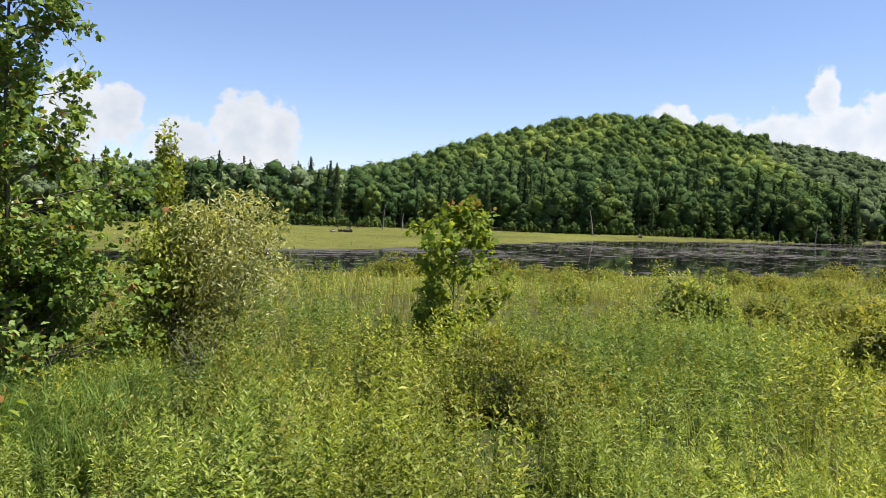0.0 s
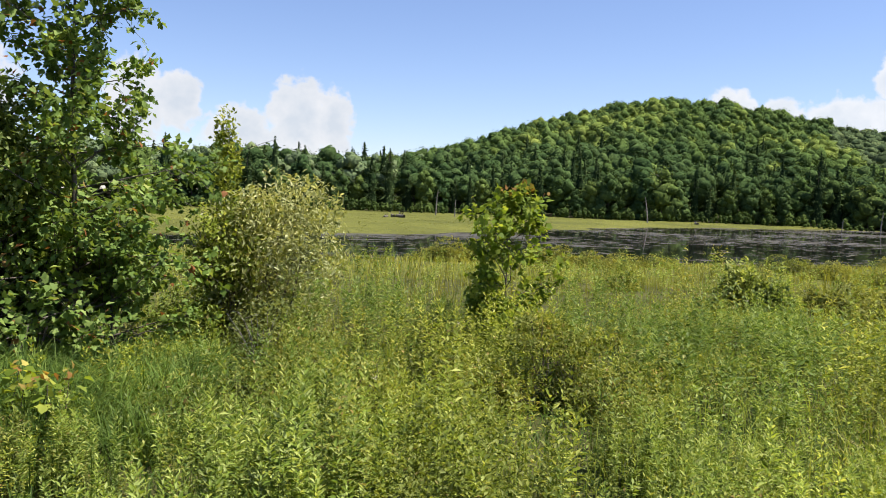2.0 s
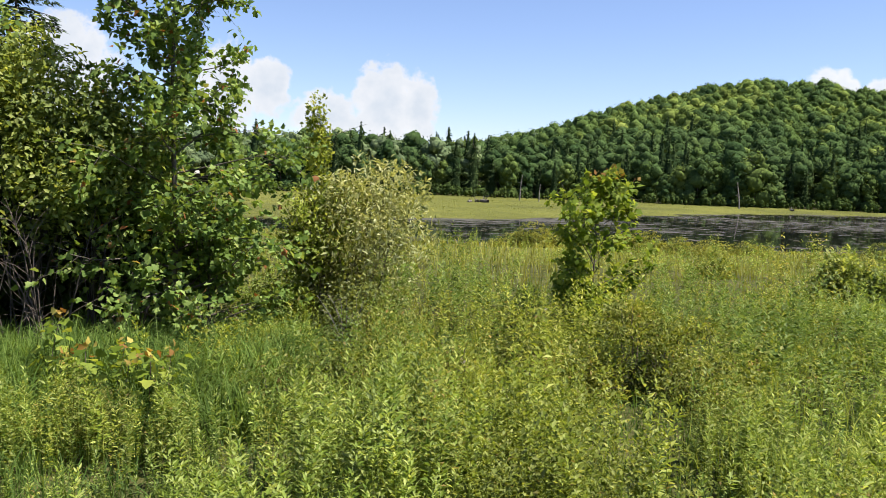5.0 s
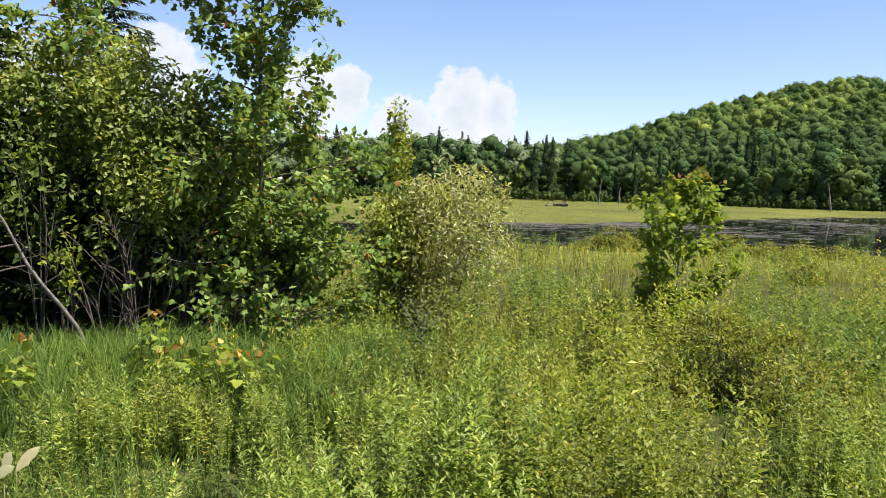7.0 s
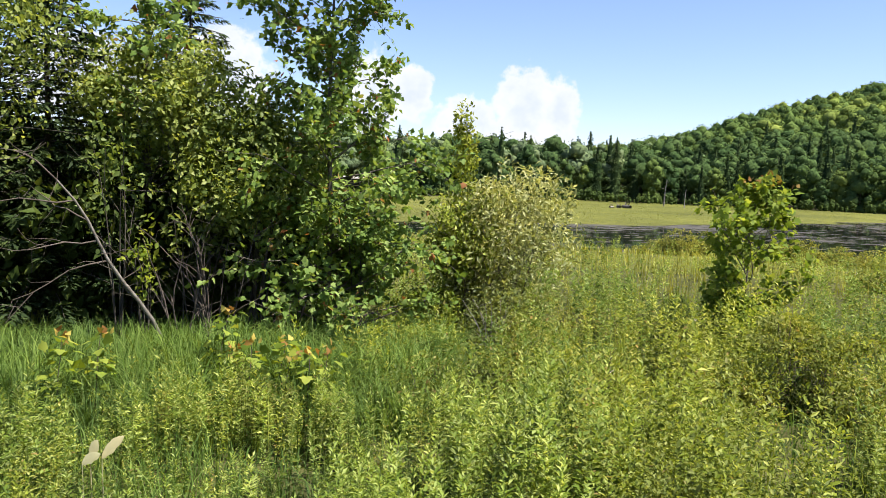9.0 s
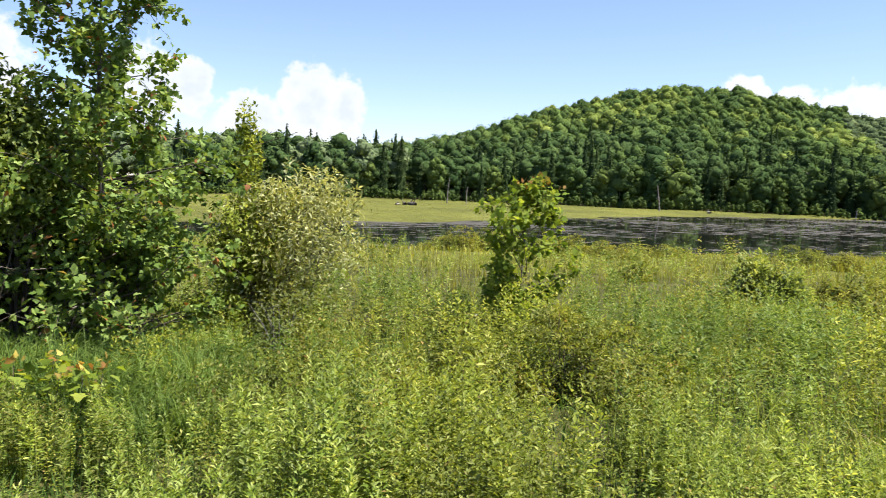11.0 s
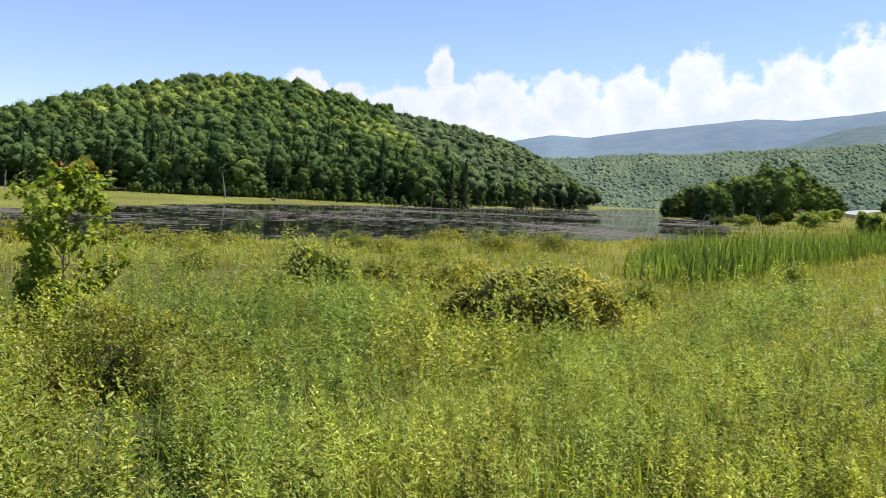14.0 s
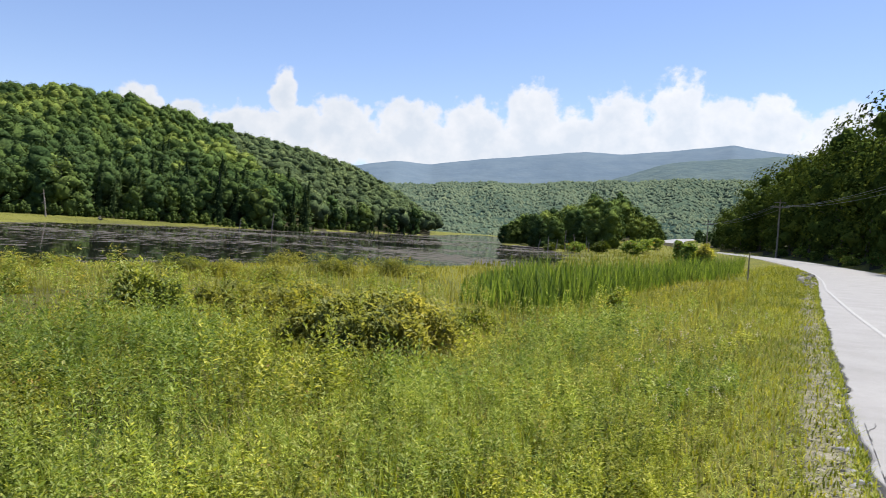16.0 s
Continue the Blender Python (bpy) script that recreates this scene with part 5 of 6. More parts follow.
# cattails along the ditch
a_ = rng.uniform(98.6, 117.2, 9000)
near_ = np.interp(a_, [97, 99, 104, 107.4, 111, 116, 117.2], [31, 29, 27, 31, 44, 72, 80])
o_ = rng.random(9000)
r_ = near_ + o_ * np.interp(a_, [97, 100, 110, 117], [6, 13, 17, 22])
x, y = r_ * np.sin(np.radians(a_)), r_ * np.cos(np.radians(a_))
m = (to_lake(x, y) > -3) & (fbm(x, y, 0.35, 3.0) > -0.9) & (along_road(x, y)[0] > 4) & (rng.random(9000) < np.interp(a_, [98.6, 102.5], [0.15, 1]))
blades("cattails", x[m], y[m], rng.uniform(0.95, 2.2, m.sum()) * (0.92 + 0.2 * fbm(x[m], y[m], 0.6, 2.0)) * np.interp(o_[m], [0, 0.2, 1], [0.7, 1, 1]) * rng.uniform(0.75, 1.1, m.sum()) * np.interp(a_[m], [98.6, 103.5, 112, 115.5], [0.3, 1, 1, 1.25]), 0.045, "cattail", "tall blue-green cattail leaves in a dense stand", 0.45, "cattails")

# ---- single plants near the camera ----
leafy_tree("maple_tree", 32.2, 13.0, 7.4, 1.8, 88, 17, 0.105, "maple", "young maple tree with layered green leaves", 0.055, 0.03, limb_up=0.3, twigs=8,
           envelope=lambda u: np.interp(u, [0, 0.2, 0.4, 0.5, 0.7, 1.0], [0.85, 0.95, 0.85, 0.5, 0.66, 0.4]), tips=30)
leafy_tree("maple_tree", 20.4, 14.4, 7.6, 1.15, 44, 13, 0.12, "maple", "tall young maple tree rising behind the thicket", 0.08, 0.3, limb_up=0.4, twigs=6, shape="maple",
           envelope=lambda u: np.interp(u, [0, 0.3, 0.6, 1.0], [0.9, 1.0, 0.9, 0.3]))
leafy_tree("maple_sapling", 60.6, 15.0, 2.7, 1.12, 22, 12, 0.125, "maple_young", "small maple sapling with bright green leaves and red tips", 0.026, 0.22, tips=44, twigs=8, leader=1, limb_up=0.6, lean=(0.2, -0.1),
           envelope=lambda u: np.interp(u, [0, 0.2, 0.3, 0.45, 0.6, 0.8, 1.0], [0.2, 0.35, 0.75, 1.1, 1.0, 0.6, 0.3]))
shrub("maple_shoots", 60.3, 14.7, 1.2, 1.2, 700, 0.11, "maple_young", "leafy maple shoots round the sapling's foot", 6, "twig", "leaf", 0.75, 0.0, 18, 0.3)
shrub("willow_bush", 45.4, 14.4, 2.5, 2.95, 8000, 0.108, "willow", "rounded willow bush with pale silvery-green leaves", 16, "twig", "leaf", 0.36, 0.0, 46, 0.6, upright=0.4)
shrub("willow_bush", 42.0, 14.2, 1.9, 2.75, 4600, 0.095, "herb_yellow", "open yellowish-leaved bush beside the willow", 12, "twig", "leaf", 0.5, 0.08, 26, 0.0, upright=0.4)
shrub("willow_bush", 45.4, 13.75, 2.9, 1.5, 5000, 0.085, "marsh_leaf", "low leafy growth at the willow's foot", 10, "twig", "leaf", 0.45, 0.0, 26, 0.1, upright=0.4, dome=True)
shrub("willow_bush", 39.6, 13.6, 1.9, 1.5, 3600, 0.085, "herb_yellow", "low yellow-green bush between the maple and the willow", 8, "twig", "leaf", 0.45, 0.0, 22, 0.1, upright=0.4, dome=True)
shrub("birch_shoot", 41.7, 14.5, 0.8, 4.1, 1300, 0.085, "herb_yellow", "thin upright shoot with sparse yellowish leaves", 4, "twig", "leaf", 0.6, 0.3, 14, 0.2, upright=0.6)
for a, r, w, h, n, lw in ((27.4, 12.9, 2.0, 4.0, 5600, 0.34), (23.8, 13.3, 2.2, 4.7, 5600, 0.42), (19.0, 14.2, 2.4, 5.2, 4200, 0.42), (10.5, 13.4, 3.0, 6.2, 4500, 0.45), (4.0, 12.8, 3.6, 6.0, 7000, 0.1)):
    shrub("alder", a, r, w, h, n, 0.098, "alder", "tall alder thicket with yellowish leaves, shade put into its dark stems", 7, "shaded_bark", "leaf", 0.62, lw, 34, 0.2, group="alder thicket", upright=0.1)
for a, r, w, h in ((33.6, 13.9, 2.1, 2.4), (30.2, 14.2, 2.0, 3.2)):
    shrub("maple_shoots", a, r, w, h, 3600, 0.13, "maple", "dense leafy maple shoots at the tree's foot", 7, "shaded_bark", "leaf", 0.75, 0.05, 30, 0.45, upright=0.1)
for a, r, w, h, n, mt in ((23.4, 12.9, 1.3, 2.9, 420, "alder"), (27.6, 12.7, 1.5, 3.2, 500, "alder"), (30.0, 12.6, 1.6, 2.7, 1000, "maple"), (34.4, 12.9, 1.5, 2.6, 900, "maple"), (18.6, 12.9, 1.2, 3.6, 420, "alder"), (20.6, 12.6, 0.9, 2.0, 160, "maple_young")):
    shrub("alder", a, r, w, h, n, 0.11, mt, "open leafy alder shoots before the thicket", 5, "shaded_bark", "leaf", 0.62, 0.35, 24, 0.2, group="alder thicket", upright=0.1)
# backing for the thicket; its inner shade is put into the dark leaves
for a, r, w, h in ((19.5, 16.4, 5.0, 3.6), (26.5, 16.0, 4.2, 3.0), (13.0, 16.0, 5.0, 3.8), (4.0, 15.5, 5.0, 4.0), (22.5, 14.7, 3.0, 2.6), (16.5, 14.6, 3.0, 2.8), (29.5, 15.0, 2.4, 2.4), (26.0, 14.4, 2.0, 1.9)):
    shrub("undergrowth", a, r, w, h, 3300, 0.26, "shrub_dark", "dense undergrowth behind the thicket, shade put into its dark leaves", 8, "shaded_bark", "leaf", 0.55, 0.0, 30, 0.0, group="undergrowth behind the thicket")


def spruce(az, r, tall, spread, whorls, label):
    """A spruce: straight trunk, whorls of drooping boughs with flat sprays of needles."""
    x, y = polar(az, r)
    root = put("spruce_tree", x, y, 0, label, "spruce")
    hh = np.linspace(0, 1, 9)
    v, f = tube(np.stack([0.03 * np.sin(hh * 5), 0 * hh, hh * tall - 0.05], 1), 0.11 * (1 - 0.93 * hh), 8)
    obj("trunk", mesh_np("trunk", v, f, True), "shaded_bark", root)
    cs, ax, nn = [], [], []
    for i in range(whorls):
        u = 0.05 + 0.93 * i / whorls
        for b in range(6):
            ang = b * math.pi / 3 + i * 0.7 + rng.normal(0, 0.2)
            reach = spread * (1 - u) ** 0.75 * rng.uniform(0.8, 1.12) + 0.12
            out = np.array([math.cos(ang), math.sin(ang), 0])
            line = bent((0, 0, u * tall), out + np.array([0, 0, 0.12]), reach, 6, 0.07, 0.06)
            v, f = tube(line, np.linspace(0.016, 0.004, 6), 4)
            obj("bough", mesh_np("bough", v, f, True), "shaded_bark", root)
            across = np.array([-out[1], out[0], 0])
            m = int(30 + 46 * reach)
            e = rng.uniform(0.18, 1.03, m)
            p = np.stack([np.interp(e, np.linspace(0, 1, 6), line[:, q]) for q in range(3)], 1)
            sd = rng.uniform(-1, 1, m) * reach * 0.30 * (1.05 - e)
            p = p + across * sd[:, None] + np.array([0, 0, -1]) * np.abs(rng.normal(0, 0.05, m))[:, None]
            cs.append(p)
            ax.append(out * 0.8 + across * (np.sign(sd) * 0.8)[:, None] + rng.normal(0, 0.25, (m, 3)) + np.array([0, 0, -0.2]))
            nn.append(rand_unit(m, 2.0))
    cs, ax, nn = np.concatenate(cs), np.concatenate(ax), np.concatenate(nn)
    ln = rng.uniform(0.10, 0.22, len(cs))
    v, f = leaves(cs, ax, nn, ln, ln * 0.3, 0.1, "lance")
    obj("needles", mesh_np("needles", v, f), "spruce", root, "dark drooping needle sprays")
    return root


spruce(14.6, 14.9, 6.0, 2.3, 30, "dark green spruce standing in the alder thicket")
spruce(7.6, 14.8, 6.4, 2.3, 28, "dark green spruce standing in the alder thicket")
spruce(23.2, 17.4, 6.6, 2.0, 24, "dark green spruce behind the alder thicket")
# the shrub_dark one puts a shaded hollow into its leaf colour
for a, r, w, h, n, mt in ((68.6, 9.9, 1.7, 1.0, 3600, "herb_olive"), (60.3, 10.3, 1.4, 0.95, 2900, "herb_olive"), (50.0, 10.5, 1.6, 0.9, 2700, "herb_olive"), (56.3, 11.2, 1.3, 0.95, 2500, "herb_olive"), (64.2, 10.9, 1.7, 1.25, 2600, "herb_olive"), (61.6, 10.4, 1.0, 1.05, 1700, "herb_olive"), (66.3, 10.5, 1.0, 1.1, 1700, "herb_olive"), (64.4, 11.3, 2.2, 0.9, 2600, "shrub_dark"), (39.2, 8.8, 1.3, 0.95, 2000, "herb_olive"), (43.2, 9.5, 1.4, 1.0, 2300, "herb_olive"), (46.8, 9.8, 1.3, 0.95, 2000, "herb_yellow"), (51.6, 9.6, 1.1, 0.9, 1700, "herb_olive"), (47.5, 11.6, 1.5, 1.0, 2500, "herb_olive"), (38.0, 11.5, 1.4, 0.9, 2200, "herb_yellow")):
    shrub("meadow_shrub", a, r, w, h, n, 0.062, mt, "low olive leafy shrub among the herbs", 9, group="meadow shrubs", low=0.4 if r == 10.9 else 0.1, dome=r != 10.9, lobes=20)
for a, r, w, h, n, mt in ((76.7, 21.7, 1.7, 1.6, 3400, "alder"), (78.6, 21.5, 1.7, 1.45, 3000, "alder"), (88.6, 16.6, 1.6, 1.1, 3000, "sweetgale"), (91.0, 16.2, 1.9, 1.5, 5000, "marsh_leaf"), (93.6, 16.0, 1.9, 1.75, 5400, "marsh_leaf"), (96.4, 16.1, 1.9, 1.7, 5400, "marsh_leaf"), (92.4, 15.2, 1.6, 1.3, 3800, "marsh_leaf"), (95.4, 15.1, 1.6, 1.25, 3800, "marsh_leaf"),
                          (98.4, 17.0, 1.5, 1.2, 2600, "marsh_leaf"), (86.0, 21.5, 2.6, 1.15, 3300, "sweetgale"), (88.4, 25.0, 2.2, 1.2, 3000, "marsh_leaf"), (82.6, 23.5, 2.8, 1.0, 3200, "sweetgale"),
                          (68.9, 25.5, 1.3, 0.9, 1300, "herb_olive"), (109.6, 31.0, 1.1, 1.3, 1300, "herb_yellow"), (100.0, 21.0, 1.3, 0.9, 1600, "herb_olive"), (86.0, 52.0, 3.0, 1.3, 2600, "sweetgale")):
    shrub("marsh_bush", a, r, w, h, n, 0.125, mt, "rounded olive-green marsh bush", 9, group="marsh bushes", dome=True, lobes=24, ratio=0.5)
for a, r, w, h, n in ((56.5, 36.0, 3.5, 0.95, 4600), (59.5, 36.5, 2.6, 1.2, 3000), (64.0, 36.0, 3.0, 0.85, 3200), (67.5, 36.0, 3.5, 0.75, 3200), (71.0, 38.0, 3.0, 0.7, 1600), (82.4, 36.0, 3.0, 0.8, 2600), (90.0, 40.0, 4.0, 1.1, 3600), (94.0, 42.0, 4.0, 1.0, 2400), (79.5, 38.0, 3.0, 0.8, 2200), (85.6, 33.0, 2.6, 0.9, 2000)):
    shrub("sweet_gale", a, r, w, h * 1.25, n, 0.12, "sweetgale", "low brownish-green shrub mound near the water", 8, group="low shrubs by the water", low=0.0, depth=2.0, dome=True)

# ---- dead wood, posts, poles and small growth ----


def bare_shrub(name, az, r, tall, n, label, mat="dead_wood", spread=0.35, rad=0.012, lean=(0, 0), branch=4):
    """Leafless stems from one root, each with side twigs."""
    x, y = polar(az, r)
    root = put(name, x, y, 0, label, "dead shrub")
    for i in range(n):
        ang = rng.random() * 2 * math.pi
        way = np.array([math.cos(ang) * spread + lean[0], math.sin(ang) * spread + lean[1], 1.0])
        line = bent((rng.normal(0, 0.05), rng.normal(0, 0.05), -0.05), way, tall * rng.uniform(0.6, 1.05), 7, -0.01, 0.1)
        parts = [tube(line, np.linspace(rad, rad * 0.25, 7), 5)]
        for q in range(branch):
            p = line[rng.integers(2, 6)]
            parts.append(tube(bent(p, way + rng.normal(0, 0.7, 3), tall * rng.uniform(0.15, 0.35), 5, 0, 0.2), np.linspace(rad * 0.45, rad * 0.15, 5), 4))
        v, f = join(parts)
        obj("stem", mesh_np("stem", v, f, True), mat, root)
    return root


# leaning birch at the thicket's edge
bx, by = polar(21.8, 11.9)
birch = put("leaning_birch", bx, by, 0, "leaning grey birch trunk with bare side branches at the thicket", "tree")
tx_, ty_ = polar(14.9, 11.6)
k = np.linspace(0, 1, 10)
line = np.stack([(tx_ - bx) * k ** 1.15 + 0.06 * np.sin(k * 9), (ty_ - by) * k ** 1.15, 2.55 * k ** 0.9 - 0.05], 1)
v, f = tube(line, np.linspace(0.034, 0.013, 10), 8)
obj("trunk", mesh_np("trunk", v, f, True), "birch_bark", birch)
side_dir = np.array([-math.cos(radians(20)), math.sin(radians(20)), 0])
for q, ln, up in ((3, 1.1, 0.3), (5, 1.5, 0.05), (6, 1.2, -0.15), (7, 0.9, 1.2), (8, 1.3, 0.2), (9, 1.0, 0.9)):
    b = bent(line[q], side_dir + np.array([0, 0, up]) + rng.normal(0, 0.3, 3), ln, 7, 0.05, 0.26)
    parts = [tube(b, np.linspace(0.013, 0.003, 7), 5)]
    for w in (2, 3, 4, 5):
        parts.append(tube(bent(b[w], b[w] - b[w - 1] + rng.normal(0, 0.2, 3), 0.45, 4, 0, 0.3), np.linspace(0.005, 0.002, 4), 4))
    v, f = join(parts)
    obj("branch", mesh_np("branch", v, f, True), "twig", birch)
bare_shrub("bare_shrub", 24.8, 12.2, 2.3, 9, "leafless grey-brown stems in front of the thicket", "twig", 0.28, 0.014, (0.1, 0), 6)
bare_shrub("bare_shrub", 22.6, 12.2, 1.9, 4, "leafless grey-brown stems in front of the thicket", "twig", 0.15, 0.018, (0, 0), 3)
bare_shrub("bare_shrub", 27.4, 12.5, 1.0, 3, "thin dead twigs lying over the grass", "twig", 0.9, 0.008, (0.6, 0), 3)
bare_shrub("dead_sticks", 44.2, 12.5, 1.1, 14, "tuft of bleached dead sticks below the willow", "dead_wood", 0.42, 0.011, (0, 0), 1)
bare_shrub("dead_sticks", 88.0, 8.6, 0.7, 3, "a few bleached dead twigs among the herbs", "dead_wood", 0.6, 0.007, (0, 0), 2)

# broad-leaved seedlings in the grass
for a, r, tall, n in ((25.0, 9.6, 1.25, 40), (28.6, 9.0, 0.98, 34), (30.8, 8.6, 0.95, 34), (32.0, 8.7, 0.95, 28), (17.3, 9.2, 1.1, 34), (14.8, 9.0, 1.1, 34), (26.6, 8.9, 0.95, 34), (25.6, 9.3, 0.8, 30), (29.6, 8.8, 0.8, 30)):
    x, y = polar(a, r)
    root = put("maple_seedling", x, y, 0, "maple seedling with pale broad leaves and red top leaves", "seedling", "maple seedlings")
    st = bent((0, 0, -0.03), (0.05, 0, 1), tall * 0.88, 6, 0, 0.06)
    v, f = tube(st, np.linspace(0.008, 0.003, 6), 5)
    obj("stem", mesh_np("stem", v, f, True), "twig", root)
    u = np.sort(rng.random(n)) ** 0.7
    c = np.stack([np.interp(u, np.linspace(0, 1, 6), st[:, q]) for q in range(3)], 1)
    ang = np.arange(n) * 2.4
    ax = np.stack([np.cos(ang), np.sin(ang), 0 * ang - 0.25], 1)
    c = c + ax * np.array([1, 1, 0]) * rng.uniform(0.03, 0.14, (n, 1))
    v, f = leaves(c, ax, rand_unit(n, 2.0), rng.uniform(0.09, 0.15, n), rng.uniform(0.10, 0.16, n), 0.2, "maple")
    obj("foliage", mesh_np("foliage", v, f), "maple_young", root)
    c2 = st[-1] + rng.normal(0, 0.04, (7, 3))
    v, f = leaves(c2, rand_unit(7, 0.3), rand_unit(7, 0.6), 0.085, 0.075, 0.25, "maple")
    obj("young_leaves", mesh_np("young_leaves", v, f), "red_tips", root, "red young leaves")

# pale withered leaves standing in the herbs
for a, r, tilt, ln in ((17.3, 5.9, 50, 0.24), (16.6, 5.85, 75, 0.2), (16.1, 5.8, 40, 0.16)):
    x, y = polar(a, r)
    root = put("withered_leaf", x, y, 0, "pale chewed withered leaf among green herbs", "leaf", "withered leaves")
    base_z = 0.6
    v, f = tube(np.array([(0, 0, 0), (0.01, 0, base_z * 0.6), (0, 0, base_z)]), [0.006, 0.005, 0.003], 5)
    obj("stalk", mesh_np("stalk", v, f, True), "dry_leaf", root)
    u = np.linspace(0, 1, 12)
    wdt = 0.042 * np.sin(np.clip(u * 1.05, 0, 1) * math.pi) ** 0.6 * (0.94 + 0.06 * np.sin(u * 23))
    ct = np.stack([ln * u * math.cos(radians(tilt)), 0 * u, base_z - 0.02 + ln * u * math.sin(radians(tilt)) - 0.05 * u ** 2], 1)
    up = np.array([-math.sin(radians(tilt)) * 0.6, 0.2, 0.8])
    vv = np.stack([ct + up * wdt[:, None], ct, ct - up * (wdt * (0.9 + 0.1 * np.cos(u * 17)))[:, None]], 1) + np.array([0, 0.004, 0]) * np.array([1, 0, 1])[None, :, None]
    blade = obj("blade", mesh_np("blade", vv, grid_faces(12, 3), True), "dry_leaf", root)

# snags at the water's edge and in the meadow
for a, r, h, rad, bend_ in ((55.95, 158, 5.2, 0.14, 0.02), (57.3, 150, 3.6, 0.10, 0.05), (70.6, 168, 5.4, 0.16, 0.06), (84.8, 190, 5.0, 0.15, 0.04), (82.6, 182, 3.0, 0.12, 0.02), (67.35, 47, 1.3, 0.035, 0.5)):
    x, y = polar(a, r)
    root = put("dead_snag", x, y, 0, "bare grey dead tree trunk at the marsh's edge", "dead tree", "dead snags", None if float(height(x, y)) > 0 else -0.5)
    line = bent((0, 0, -0.2), (bend_, bend_, 1), h, 8, 0, 0.04)
    v, f = tube(line, np.linspace(rad, rad * 0.35, 8), 7)
    obj("trunk", mesh_np("trunk", v, f, True), "dead_wood", root)
    for q in (3, 4, 5, 6):
        v, f = tube(bent(line[q], rng.normal(0, 1, 3) + np.array([0, 0, 0.3]), h * 0.12, 4, 0, 0.1), np.linspace(rad * 0.3, rad * 0.1, 4), 5)
        obj("branch", mesh_np("branch", v, f, True), "dead_wood", root)
# pale dead stems before the knoll
for a in (104.1, 104.6, 105.3, 105.5, 106.0, 106.7, 106.9, 107.8, 103.4):
    r = rng.uniform(176, 190)
    x, y = polar(a, r)
    root = put("dead_snag", x, y, 0, "pale bare dead stem standing in the shallows", "dead tree", "dead snags", -0.3)
    line = bent((0, 0, 0), (rng.normal(0, 0.06), rng.normal(0, 0.06), 1), rng.uniform(2.5, 5.2), 6, 0, 0.05)
    v, f = tube(line, np.linspace(0.13, 0.06, 6), 6)
    obj("trunk", mesh_np("trunk", v, f, True), "dead_wood", root)

# drift logs and a stump in the far meadow
for a, r, ln, rad, rz, mt in ((53.0, 128, 3.2, 0.28, 40, "bark"), (53.5, 127, 1.6, 0.35, 80, "bark"), (52.5, 127.5, 1.8, 0.18, 20, "dead_wood"), (73.8, 170, 2.4, 0.2, 30, "dead_wood"), (88.3, 200, 3.0, 0.2, 10, "dead_wood"), (102.3, 198, 5.0, 0.22, 60, "dead_wood"), (103.2, 196, 4.0, 0.2, 70, "bark")):
    x, y = polar(a, r)
    root = put("drift_log", x, y, rz, "weathered log lying on the marsh", "log", "drift logs", max(float(height(x, y)), 0.0) + rad * 0.5)
    line = np.stack([np.linspace(-ln / 2, ln / 2, 8), 0.05 * ln * np.sin(np.linspace(0, 3, 8)), rad * 0.4 * np.linspace(0, 1, 8)], 1)
    v, f = tube(line, rad * (1 - 0.35 * np.linspace(0, 1, 8)) * (1 + 0.12 * np.sin(np.arange(8) * 2.1)), 9)
    obj("trunk", mesh_np("trunk", v, f, True), mt, root)
    for q in (2, 4, 5):
        v, f = tube(bent(line[q], (rng.normal(0, 0.6), rng.normal(0, 0.6), 1), rad * 3.5, 4, 0, 0.2), np.linspace(rad * 0.3, rad * 0.1, 4), 5)
        obj("branch_stub", mesh_np("branch_stub", v, f, True), mt, root)

# roadside: marker post, culvert head with stones, utility poles and their wires


def box(sx, sy, sz, bevel=0.02):
    bm = bmesh.new()
    bmesh.ops.create_cube(bm, size=1.0, matrix=Matrix.Diagonal((sx, sy, sz, 1)))
    bmesh.ops.bevel(bm, geom=bm.edges[:], offset=bevel, segments=2, affect="EDGES")
    me = bpy.data.meshes.new("box")
    bm.to_mesh(me)
    bm.free()
    return me


px_, py_ = polar(117.68, 53.0)
post = put("marker_post", px_, py_, 0, "thin weathered roadside marker post in the grass", "post")
pz = -float(height(px_, py_)) + 0.03
v, f = tube(np.array([(0, 0, -0.3), (0, 0, 1.0 + pz), (0.01, 0, 2.9 + pz)]), [0.05, 0.048, 0.042], 8)
obj("shaft", mesh_np("shaft", v, [*f, np.arange(16, 24)[None]], True), "post", post)
v, f = tube(np.array([(0.01, 0, 2.9 + pz), (0.01, 0, 2.93 + pz), (0.01, 0, 2.94 + pz)]), [0.05, 0.045, 0.01], 8)
obj("cap", mesh_np("cap", v, [*f, np.arange(16, 24)[None]], True), "dead_wood", post)

